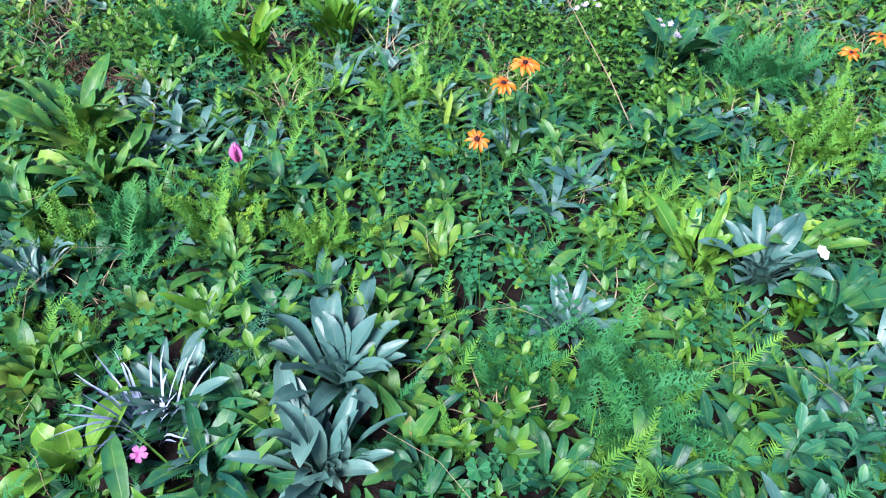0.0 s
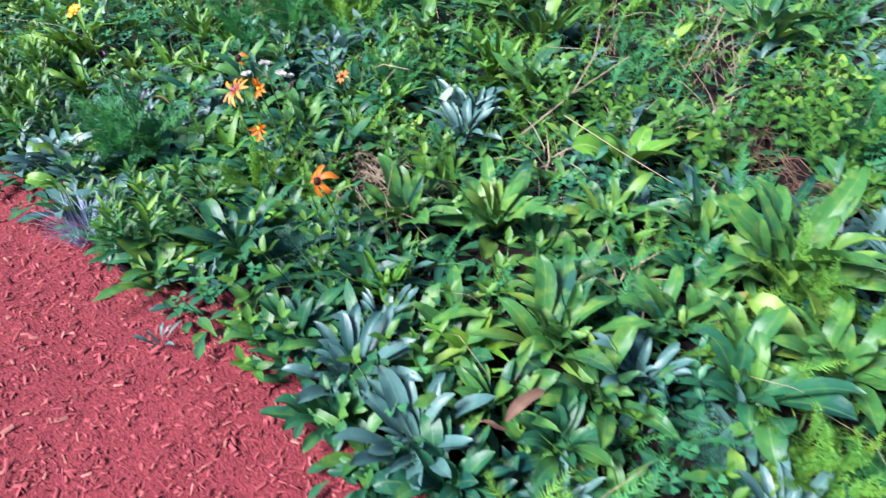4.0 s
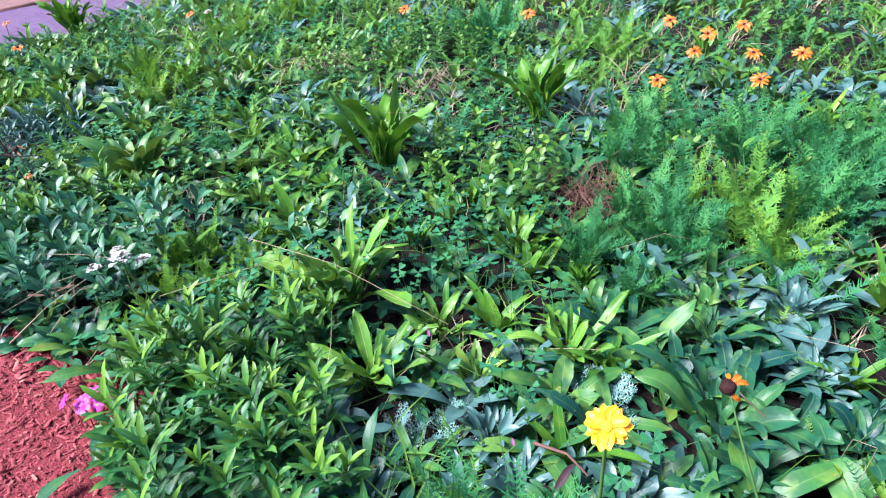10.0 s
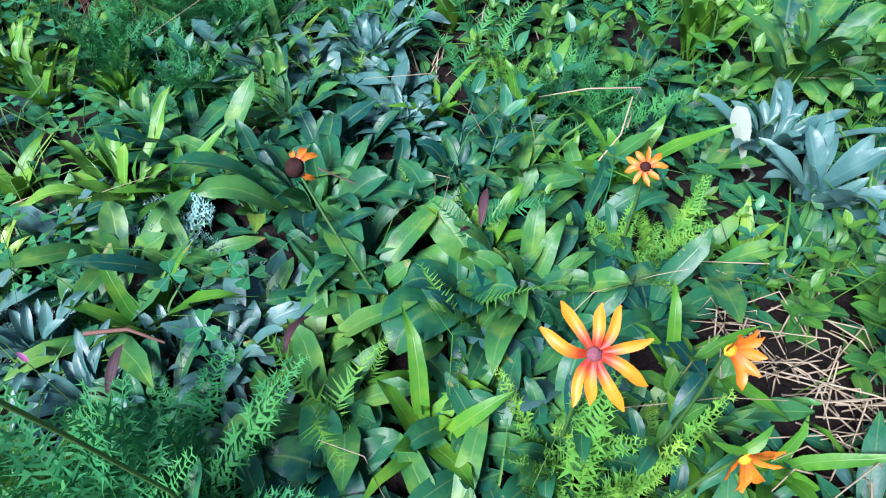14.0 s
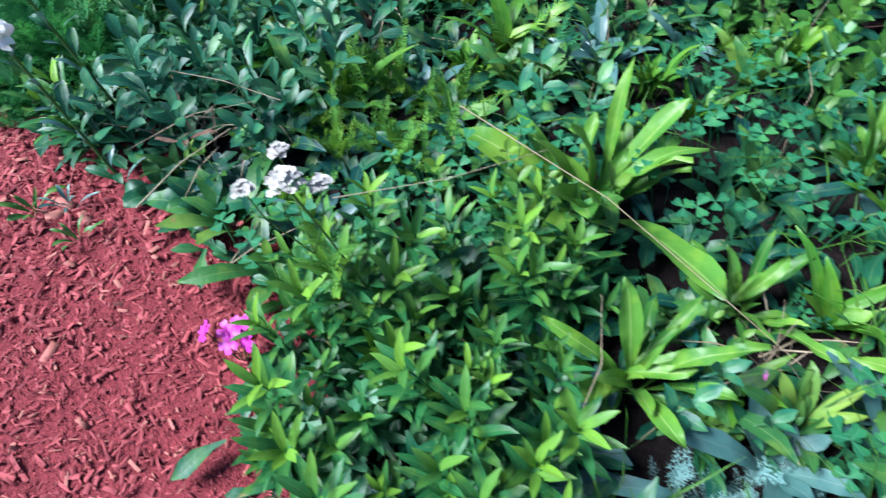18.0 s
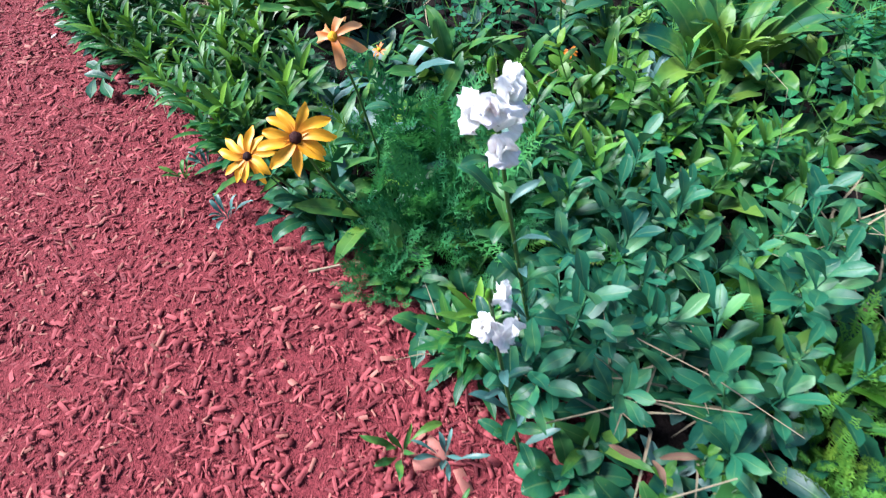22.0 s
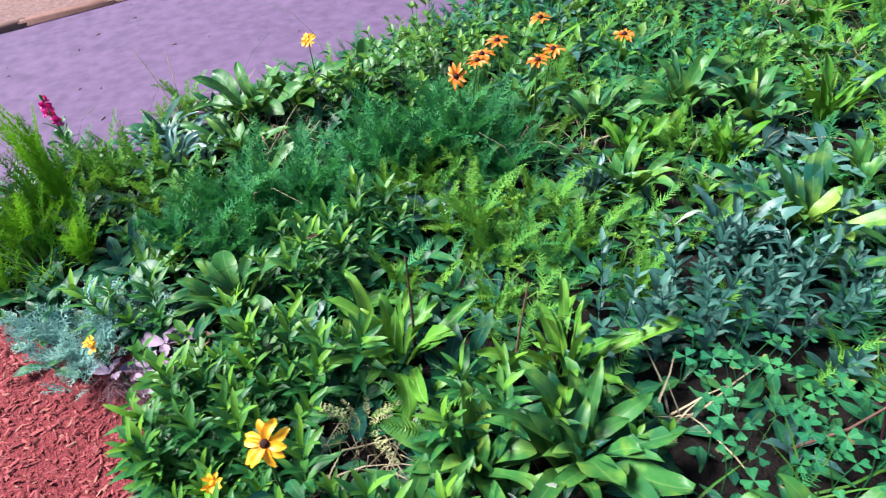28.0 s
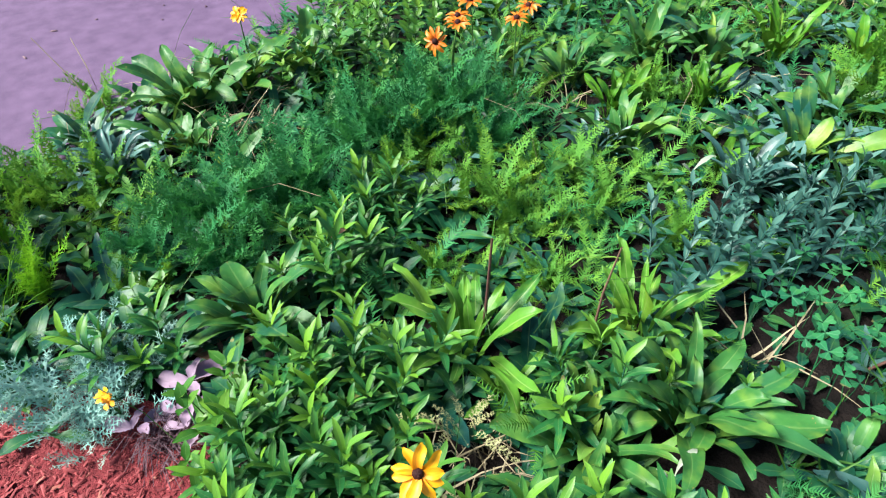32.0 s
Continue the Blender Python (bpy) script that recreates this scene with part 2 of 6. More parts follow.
GREEN = {
    "broad": leaf_material("broad_leaf", (0.00593, 0.0611, 0.0427), (0.0346, 0.143, 0.0272), (0.182, 0.308, 0.0324)),
    "deep": leaf_material("deep_green_leaf", (0.00364, 0.0458, 0.0391), (0.0135, 0.0978, 0.0405), (0.0676, 0.202, 0.027), rough=0.42),
    "lime": leaf_material("yellow_green_leaf", (0.0269, 0.128, 0.0107), (0.0538, 0.186, 0.0107), (0.144, 0.275, 0.0149)),
    "ribbed": leaf_material("ribbed_light_leaf", (0.0262, 0.128, 0.0179), (0.0757, 0.217, 0.0202), (0.186, 0.332, 0.027), rib=(0.262, 0.371, 0.117), rib_amount=0.5),
    "silver": leaf_material("blue_grey_leaf", (0.0241, 0.091, 0.084), (0.0546, 0.149, 0.13), (0.11, 0.216, 0.177), rough=0.42, sheen=0.42, rib=(0.131, 0.202, 0.157)),
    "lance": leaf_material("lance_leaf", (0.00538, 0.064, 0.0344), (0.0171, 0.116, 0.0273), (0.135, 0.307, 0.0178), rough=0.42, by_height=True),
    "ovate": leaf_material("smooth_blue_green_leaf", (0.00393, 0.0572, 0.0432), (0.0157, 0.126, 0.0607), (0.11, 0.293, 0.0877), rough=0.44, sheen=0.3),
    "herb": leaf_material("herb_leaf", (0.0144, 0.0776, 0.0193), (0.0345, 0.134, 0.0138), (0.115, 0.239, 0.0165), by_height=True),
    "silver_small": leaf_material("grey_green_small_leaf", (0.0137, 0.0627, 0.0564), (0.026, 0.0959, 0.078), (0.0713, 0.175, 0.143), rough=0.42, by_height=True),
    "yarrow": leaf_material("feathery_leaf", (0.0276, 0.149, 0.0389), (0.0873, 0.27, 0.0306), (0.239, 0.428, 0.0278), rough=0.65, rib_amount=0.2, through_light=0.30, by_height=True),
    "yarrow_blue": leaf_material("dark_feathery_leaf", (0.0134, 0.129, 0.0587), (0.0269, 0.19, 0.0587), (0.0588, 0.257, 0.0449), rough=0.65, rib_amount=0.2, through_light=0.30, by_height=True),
    "frost": leaf_material("silver_feathery_leaf", (0.128, 0.32, 0.294), (0.22, 0.43, 0.39), (0.35, 0.542, 0.465), rough=0.65, rib_amount=0.2, through_light=0.30, by_height=True),
    "dill": leaf_material("grey_thread_leaf", (0.0237, 0.131, 0.0918), (0.0506, 0.199, 0.138), (0.101, 0.275, 0.184), rough=0.6, rib_amount=0.1, through_light=0.30, by_height=True),
    "plume": leaf_material("thread_leaf", (0.0682, 0.238, 0.01), (0.118, 0.34, 0.01), (0.211, 0.442, 0.015), rough=0.6, rib_amount=0.1, through_light=0.30, by_height=True),
    "clover": leaf_material("clover_leaf", (0.00946, 0.0945, 0.0445), (0.0203, 0.144, 0.0503), (0.0541, 0.212, 0.0405), rib=(0.135, 0.303, 0.162), rib_amount=0.25),
    "fescue": leaf_material("blue_grass_blade", (0.257, 0.333, 0.495), (0.322, 0.4, 0.566), (0.403, 0.483, 0.602), rough=0.6, rib_amount=0.1),
    "pale": leaf_material("wilted_pale_leaf", (0.257, 0.27, 0.108), (0.304, 0.311, 0.148), (0.372, 0.351, 0.203), rough=0.6),
    "white": leaf_material("pale_upturned_leaf", (0.187, 0.25, 0.187), (0.234, 0.286, 0.218), (0.286, 0.322, 0.239), rough=0.6),
    "brown": leaf_material("dry_brown_leaf", (0.104, 0.052, 0.0364), (0.156, 0.0884, 0.0572), (0.234, 0.156, 0.104), rough=0.7),
    "litter": leaf_material("violet_brown_dry_stem", (0.07, 0.038, 0.05), (0.12, 0.07, 0.09), (0.20, 0.13, 0.15), rough=0.75, rib_amount=0.0, through_light=0.0),
    "lilac_dry": leaf_material("lilac_dry_leaf", (0.20, 0.13, 0.20), (0.30, 0.21, 0.30), (0.40, 0.30, 0.38), rough=0.7, rib=(0.35, 0.28, 0.32)),
    "purple": leaf_material("red_purple_leaf", (0.0156, 0.00624, 0.00936), (0.026, 0.00936, 0.0146), (0.0468, 0.0182, 0.0208), rough=0.6, rib=(0.078, 0.0312, 0.0416), through_light=0.05),
    "grass": leaf_material("grass_blade", (0.0208, 0.0931, 0.0135), (0.0468, 0.157, 0.0135), (0.114, 0.233, 0.0216), rough=0.5, rib_amount=0.1),
    "stem": leaf_material("green_stem", (0.0312, 0.0931, 0.0216), (0.052, 0.128, 0.027), (0.078, 0.151, 0.0324), rough=0.5, rib_amount=0.0, through_light=0.0),
    "straw": leaf_material("dry_straw", (0.208, 0.169, 0.0975), (0.273, 0.227, 0.143), (0.351, 0.299, 0.208), rough=0.7, rib_amount=0.0, through_light=0.0),
    "twig": leaf_material("brown_twig", (0.0832, 0.0364, 0.0312), (0.114, 0.0572, 0.0416), (0.146, 0.0832, 0.0572), rough=0.7, rib_amount=0.0, through_light=0.0),
}
PETAL = {
    "yellow": petal_material("golden_petal", (0.66, 0.24, 0.002), (0.80, 0.38, 0.004), 0.1),
    "two_tone": petal_material("orange_and_red_petal", (0.277, 0.00792, 0.00264), (0.62, 0.224, 0.00396), 0.2),
    "orange": petal_material("orange_petal", (0.462, 0.0792, 0.00396), (0.594, 0.172, 0.0066), 0.15),
    "faded": petal_material("faded_orange_petal", (0.528, 0.165, 0.0198), (0.594, 0.304, 0.132), 0.2),
    "lemon": petal_material("bright_yellow_petal", (0.78, 0.30, 0.002), (0.86, 0.40, 0.002), 0.2),
    "white": petal_material("white_petal", (0.88, 0.88, 0.80), (0.93, 0.93, 0.91), 0.1, 0.6, 0.0, 0.3),
    "magenta": petal_material("magenta_petal", (0.363, 0.0132, 0.251), (0.488, 0.033, 0.396), 0.15),
    "pink": petal_material("pink_petal", (0.617, 0.12, 0.386), (0.738, 0.24, 0.549), 0.2),
    "crimson": petal_material("crimson_petal", (0.613, 0.0099, 0.17), (0.831, 0.0297, 0.317), 0.2),
    "cream": petal_material("creamy_white_petal", (0.396, 0.396, 0.317), (0.436, 0.436, 0.396), 0.2),
    "lilac": petal_material("lilac_petal", (0.297, 0.264, 0.462), (0.363, 0.33, 0.528), 0.2),
}
DISC = rough_material("dark_flower_disc", (0.010, 0.004, 0.004), (0.045, 0.012, 0.010), 300.0, 0.7, 0.8, 0.002)
CONE_RED = rough_material("red_brown_flower_disc", (0.05, 0.012, 0.018), (0.22, 0.08, 0.10), 300.0, 0.7, 0.8, 0.002)
GOLD = rough_material("golden_flower_disc", (0.55, 0.22, 0.01), (0.85, 0.50, 0.02), 300.0, 0.7, 0.8, 0.002)
MULCH = rough_material("red_dyed_wood_mulch", (0.085, 0.013, 0.017), (0.34, 0.076, 0.078), 60.0, 0.7, 0.5, 0.003, 0.65)
MULCH_BED = rough_material("fine_red_mulch_crumbs", (0.085, 0.013, 0.017), (0.24, 0.042, 0.048), 130.0, 0.85, 1.0, 0.012, 0.0, 3.0)
CHIP_PALE = rough_material("pale_wood_chip", (0.19, 0.062, 0.050), (0.36, 0.15, 0.115), 60.0, 0.7, 0.4, 0.002)
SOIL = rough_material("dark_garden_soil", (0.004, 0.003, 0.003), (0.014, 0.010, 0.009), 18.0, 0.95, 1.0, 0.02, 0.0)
ASPHALT = rough_material("grey_violet_asphalt", (0.066, 0.042, 0.083), (0.120, 0.077, 0.142), 16.0, 0.85, 0.6, 0.003, 0.0, 60.0)
KERB = rough_material("weathered_stone_kerb", (0.11, 0.052, 0.045), (0.22, 0.125, 0.105), 14.0, 0.9, 0.6, 0.006)
GRAVEL = rough_material("pinkish_gravel", (0.10, 0.052, 0.048), (0.22, 0.14, 0.13), 45.0, 0.9, 1.0, 0.01, 0.0)


# ---- shapes: each is (vertices, triangles, leaf coordinates) ----
rnd = random.Random(7)


def lance(v):
    return max(0.02, math.sin(math.pi * (0.05 + 0.95 * v) ** 1.05)) ** 0.68


def oblong(v):
    """Narrow at its stalk, broadest past the middle, with a blunt tip."""
    if v > 0.64:
        return max(0.03, 1 - ((v - 0.64) / 0.36) ** 2.1) ** 0.62
    k = max(0.0, (v - 0.06) / 0.58)
    return 0.15 + 0.85 * k * k * (3 - 2 * k)


def spoon(v):
    return 0.14 + 0.05 * v if v < 0.25 else 0.17 + 0.83 * math.sin(math.pi * ((v - 0.25) / 0.75) ** 0.8) ** 0.7


def strap(v):
    return (1 - v) ** 0.5 * 0.9 + 0.08


def petal_profile(v):
    return 0.34 + 0.66 * math.sin(math.pi * (0.08 + 0.72 * v)) if v < 0.75 else 0.90 - 2.9 * (v - 0.75)


def blade(length, width, rows=7, e0=65.0, e1=5.0, shape=lance, cup=0.25, wave=0.0, side=0.0, seed=0, power=1.0, half=1, twist=0.0):
    """A leaf or petal from the origin along +y, rising by e0 degrees at its base and e1 at its tip; its margins wave and it twists."""
    r = random.Random(seed)
    ph, k, ph2, k2 = r.uniform(0, 6), r.uniform(9, 15), r.uniform(0, 6), r.uniform(8, 17)
    bend = r.uniform(-0.06, 0.06)
    y = z = 0.0
    V, U, F = [], [], []
    cols = 2 * half + 1
    for i in range(rows + 1):
        v = i / rows
        a = radians(e0 + (e1 - e0) * v**power + wave * 60 * math.sin(5 * v + ph))
        w = 0.5 * width * max(0.02, shape(v))
        sway = side * length * v * v + bend * length * math.sin(5 * v)
        t = twist * v
        for c in range(-half, half + 1):
            s = c / half
            lift = cup * w * abs(s) ** 1.3 + wave * width * s * s * v * math.sin(k * v + ph if s < 0 else k2 * v + ph2)
            p, q = s * w * math.cos(t) - lift * math.sin(t), s * w * math.sin(t) + lift * math.cos(t)
            V.append((sway + p, y - math.sin(a) * q, z + math.cos(a) * q))
            U.append((s, v))
        y += length / rows * math.cos(a)
        z += length / rows * math.sin(a)
        if i:
            b = cols * i
            for c in range(cols - 1):
                F += [(b - cols + c, b - cols + c + 1, b + c + 1), (b - cols + c, b + c + 1, b + c)]
    return np.array(V), np.array(F), np.array(U, float)


def tube(points, r0, r1, sides=5):
    """A stem through the given points, tapering from r0 to r1."""
    V, F, U = [], [], []
    n = len(points)
    for i, p in enumerate(points):
        p = Vector(p)
        d = (Vector(points[min(i + 1, n - 1)]) - Vector(points[max(i - 1, 0)])).normalized()
        a = d.orthogonal().normalized()
        b = d.cross(a)
        r = r0 + (r1 - r0) * i / (n - 1)
        for s in range(sides):
            t = 2 * math.pi * s / sides
            V.append(tuple(p + r * (math.cos(t) * a + math.sin(t) * b)))
            U.append((1.0, i / (n - 1)))
        if i:
            for s in range(sides):
                q, w = (i - 1) * sides + s, (i - 1) * sides + (s + 1) % sides
                F += [(q, w, w + sides), (q, w + sides, q + sides)]
    return np.array(V), np.array(F), np.array(U, float)


def dome(radius, height, rings=4, sides=12, bumps=0.06, seed=0):
    r = random.Random(seed)
    V, F, U = [(0, 0, height)], [], [(0, 0)]
    for i in range(1, rings + 1):
        a = 0.5 * math.pi * i / rings
        for s in range(sides):
            t = 2 * math.pi * (s + 0.5 * (i % 2)) / sides
            k = 1 + r.uniform(-bumps, bumps)
            V.append((k * radius * math.sin(a) * math.cos(t), k * radius * math.sin(a) * math.sin(t), k * height * math.cos(a)))
            U.append((1, i / rings))
    for s in range(sides):
        F.append((0, 1 + s, 1 + (s + 1) % sides))
        for i in range(rings - 1):
            a, b = 1 + i * sides + s, 1 + i * sides + (s + 1) % sides
            F += [(a, a + sides, b + sides), (a, b + sides, b)]
    return np.array(V), np.array(F), np.array(U, float)


def moved(geo, m):
    V, F, U = geo
    a = np.array(m)
    return V @ a[:3, :3].T + a[:3, 3], F, U


def joined(parts):
    V, F, U, n = [], [], [], 0
    for v, f, u in parts:
        if u.shape[1] == 2:
            u = np.hstack([u, np.zeros((len(u), 1))])
        V.append(v), F.append(f + n), U.append(u)
        n += len(v)
    return np.concatenate(V), np.concatenate(F), np.concatenate(U)


def mesh_of(name, geo, *mats, slots=None):
    V, F, U = geo
    me = bpy.data.meshes.new(name)
    me.vertices.add(len(V)), me.loops.add(3 * len(F)), me.polygons.add(len(F))
    me.vertices.foreach_set("co", np.ascontiguousarray(V, dtype=np.float32).ravel())
    me.loops.foreach_set("vertex_index", np.ascontiguousarray(F, dtype=np.int32).ravel())
    me.polygons.foreach_set("loop_start", np.arange(0, 3 * len(F), 3, dtype=np.int32))
    me.polygons.foreach_set("use_smooth", np.ones(len(F), dtype=bool))
    for m in mats:
        me.materials.append(m)
    if slots is not None:
        me.polygons.foreach_set("material_index", np.array(slots, dtype=np.int32))
    if U.shape[1] == 2:
        U = np.hstack([U, np.zeros((len(U), 1))])
    me.attributes.new("lv", "FLOAT_VECTOR", "POINT").data.foreach_set("vector", np.ascontiguousarray(U, dtype=np.float32).ravel())
    me.update()
    me.validate()
    return me


def part(name, me, parent, m=None, label=""):
    ob = new(name, me)
    ob.parent = parent
    if m is not None:
        ob.matrix_basis = m
    if label:
        ob["label"] = label
    return ob


def frond(length, pairs=22, reach=0.16, e0=60.0, e1=0.0, teeth=2, thin=0.16, lean=34.0, seed=0, bare=0.10):
    """A feathery leaf: a rib with pairs of side leaflets, each cut into teeth that stand out of its plane."""
    r = random.Random(seed)
    V, F, U = [], [], []
    side, steps, tone = r.uniform(-0.22, 0.22), pairs + 1, r.uniform(0.0, 0.55)
    y = z = 0.0
    spine = [(0.0, 0.0, 0.0, radians(e0))]
    for i in range(steps):
        a = radians(e0 + (e1 - e0) * (i + 1) / steps)
        y += length / steps * math.cos(a)
        z += length / steps * math.sin(a)
        spine.append((side * length * ((i + 1) / steps) ** 2, y, z, a))

    def tri(a, b, c, v, w=0.7):
        n = len(V)
        V.extend((tuple(a), tuple(b), tuple(c)))
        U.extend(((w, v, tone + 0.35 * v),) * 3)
        F.append((n, n + 1, n + 2))

    for i in range(steps):
        (x0, y0, z0, a0), (x1, y1, z1, a1) = spine[i], spine[i + 1]
        v = i / steps
        w = length * 0.006 * (1 - 0.7 * v)
        n = len(V)
        V.extend(((x0 - w, y0, z0), (x0 + w, y0, z0), (x1 + w, y1, z1), (x1 - w, y1, z1)))
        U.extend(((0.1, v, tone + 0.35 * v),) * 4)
        F.extend(((n, n + 1, n + 2), (n, n + 2, n + 3)))
        if v < bare:
            continue
        span = reach * length * (0.22 + 0.78 * math.sin(math.pi * (0.14 + 0.84 * v)) ** 0.75)
        out = Vector((0.0, -math.sin(a1), math.cos(a1)))
        for s in (-1, 1):
            k = span * r.uniform(0.72, 1.18)
            q = radians(lean + r.uniform(-18, 18))
            along = Vector((0.0, math.cos(a1), math.sin(a1)))
            d = (Vector((s * math.cos(q), 0, 0)) + along * math.sin(q) + out * r.uniform(-0.15, 0.50)).normalized()
            across = (along * math.cos(q) - Vector((s * math.sin(q), 0, 0))).normalized()
            o, t = Vector((x1, y1, z1)), thin * k
            tri(o - across * t * 0.4, o + d * k, o + across * t * 0.4, v)
            for f in range(teeth):
                h = (f + 0.8) / (teeth + 0.9)
                c = o + d * k * h
                g = k * 0.42 * (1.15 - h)
                for b in (-1, 1):
                    tri(c - d * t * 0.5, c + (d * 0.8 + across * b + out * r.uniform(-0.5, 0.7)) * g, c + d * t * 0.6, v)
    return np.array(V), np.array(F), np.array(U, float)


def trefoil(size, stalk, seed=0):
    """A clover leaf on its stalk."""
    r = random.Random(seed)
    lean = r.uniform(0.1, 0.35)
    geos = [tube([(0, 0, 0), (0, lean * stalk * 0.4, stalk * 0.6), (0, lean * stalk, stalk)], size * 0.035, size * 0.03, 3)]
    for k in range(3):
        V, F, U = [(0, 0, 0)], [], [(0, 0)]
        edge = ((0.10, 0.22), (0.30, 0.52), (0.44, 0.86), (0.24, 1.05), (0.0, 0.93), (-0.24, 1.05), (-0.44, 0.86), (-0.30, 0.52), (-0.10, 0.22))
        for x, y in edge:
            V.append((x * size * 0.62, y * size * 0.56, size * (0.10 * abs(x) + 0.02 * math.sin(7 * y + k))))
            U.append((x * 2, y))
        F = [(0, i, i + 1) for i in range(1, len(edge))]
        g = (np.array(V), np.array(F), np.array(U, float))
        geos.append(moved(g, pose(0, lean * stalk, stalk, r.uniform(-6, 16), r.uniform(-10, 10), 120 * k + r.uniform(-8, 8))))
    return joined(geos)


def shoot(height, leaves, leaf_length, leaf_width, shape=lance, e=(62, 5), top=0.55, seed=0, rows=4, start=0.1, droop=0.0):
    """An upright stem with leaves grown on to it spirally, all one piece; the leaf coordinates' third number differs from leaf to leaf."""
    r = random.Random(seed)
    rings = 7 if rows > 3 else 3
    sx, sy = r.uniform(-0.012, 0.012), r.uniform(-0.012, 0.012)
    V, F, U = tube([(sx * math.sin(3 * k / rings), sy * math.sin(3 * k / rings), height * k / (rings - 1)) for k in range(rings)], 0.0022, 0.0012, 4)
    V, F, U = [V], [F], [np.hstack([U, np.zeros((len(U), 1))])]
    stem, n = V[0], len(V[0])
    for i in range(leaves):
        f = (i + 0.5) / leaves
        k = (1 - f) + f * top
        b = blade(leaf_length * k * r.uniform(0.85, 1.12), leaf_width * k, rows, e[0] * (0.55 + 0.6 * f), e[1] + 45 * f * f - droop * (1 - f), shape, 0.3, 0.02, r.uniform(-0.08, 0.08), r.random())
        joint = min(rings - 1, int((start + (1 - start) * f) * rings)) * 4 + i % 4
        v, g, u = moved(b, Matrix.Translation(stem[joint]) @ pose(0, 0, 0, r.uniform(-6, 6), r.uniform(-6, 6), 137.5 * i + r.uniform(-18, 18)))
        g = g + n
        g[g == n + 1] = joint
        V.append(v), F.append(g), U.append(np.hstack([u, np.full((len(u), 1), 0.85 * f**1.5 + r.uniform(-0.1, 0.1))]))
        n += len(v)
    return np.concatenate(V), np.concatenate(F), np.concatenate(U)


# ---- leaf stock, shared by the plants ----
STOCK, SHAPE = {}, {}


def stock(kind, count, make, mat):
    SHAPE[kind] = [make(i) for i in range(count)]
    STOCK[kind] = [mesh_of(kind, g, mat) for g in SHAPE[kind]]


def big(width, e0, e1, shape, wave, seed, count, cup=0.2, power=1.3, spread=22.0):
    """A maker of long leaves: some narrow, some broad, some arching over, a few twisted."""
    def make(i):
        q = random.Random(seed + i)
        return blade(1.0, width * (0.80 + 0.45 * i / (count - 1)), 9, e0 + q.uniform(-9, 8), e1 + q.uniform(-spread, spread), shape, cup * q.uniform(0.6, 1.5), wave * q.uniform(0.5, 1.4), q.uniform(-0.16, 0.16), seed + i, power * q.uniform(0.8, 1.4), 2, q.uniform(-0.45, 0.45))
    return make


stock("broad", 10, big(0.255, 62, -12, oblong, 0.09, 0, 10), GREEN["broad"])
stock("pointed", 6, big(0.215, 64, -4, lance, 0.09, 300, 6), GREEN["broad"])
STOCK["broad"] += STOCK["pointed"]
SHAPE["broad"] += SHAPE["pointed"]
stock("deep", 9, big(0.285, 58, -18, oblong, 0.07, 20, 9), GREEN["deep"])
stock("lime", 9, big(0.190, 72, 18, oblong, 0.12, 40, 9, 0.26), GREEN["lime"])
stock("silver", 9, big(0.205, 64, 4, oblong, 0.05, 60, 9, 0.26), GREEN["silver"])
stock("strap", 9, big(0.155, 66, -2, oblong, 0.22, 500, 9, 0.30, 1.6, 38), GREEN["ribbed"])
stock("spoon", 8, big(0.50, 52, -22, spoon, 0.05, 80, 8, 0.16), GREEN["deep"])
stock("spoon_lime", 7, big(0.46, 56, -14, spoon, 0.05, 90, 7, 0.16), GREEN["ribbed"])


def spray(i, reach, thin, fan, pairs=22, teeth=2, high=80):
    """A few feathery leaves growing from one point."""
    q = random.Random(i)
    return joined([moved(frond(0.80 * k, pairs, reach * q.uniform(0.9, 1.15), high - 9 * n + q.uniform(-6, 6), 34 - 14 * n + q.uniform(-14, 14), teeth, thin, 34, 7 * i + n, 0.05), pose(0.03 * math.cos(2 * n), 0.03 * math.sin(2 * n), 0, 0, q.uniform(-8, 8), fan * n + q.uniform(-25, 25))) for n, k in enumerate((1.0, 0.92, 0.85, 0.72))])


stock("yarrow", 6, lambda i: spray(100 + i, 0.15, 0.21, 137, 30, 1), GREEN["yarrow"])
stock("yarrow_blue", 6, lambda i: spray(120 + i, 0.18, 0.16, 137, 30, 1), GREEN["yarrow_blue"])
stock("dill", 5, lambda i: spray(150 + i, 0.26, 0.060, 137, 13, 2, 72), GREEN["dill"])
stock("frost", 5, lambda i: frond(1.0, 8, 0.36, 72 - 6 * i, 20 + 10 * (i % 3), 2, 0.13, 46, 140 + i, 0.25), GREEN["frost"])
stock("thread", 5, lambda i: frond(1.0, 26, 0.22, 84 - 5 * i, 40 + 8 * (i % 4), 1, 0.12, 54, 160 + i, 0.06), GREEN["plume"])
stock("clover", 6, lambda i: trefoil(0.036, 0.10 + 0.012 * i, 180 + i), GREEN["clover"])
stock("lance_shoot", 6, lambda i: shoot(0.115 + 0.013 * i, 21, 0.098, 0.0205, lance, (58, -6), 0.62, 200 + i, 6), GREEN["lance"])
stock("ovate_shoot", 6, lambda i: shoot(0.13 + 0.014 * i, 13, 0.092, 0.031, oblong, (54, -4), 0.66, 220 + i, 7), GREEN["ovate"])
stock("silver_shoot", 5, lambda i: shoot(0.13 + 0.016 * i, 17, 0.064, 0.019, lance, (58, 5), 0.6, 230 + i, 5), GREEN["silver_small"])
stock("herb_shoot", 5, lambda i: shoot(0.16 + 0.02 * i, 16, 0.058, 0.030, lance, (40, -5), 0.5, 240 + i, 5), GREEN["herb"])
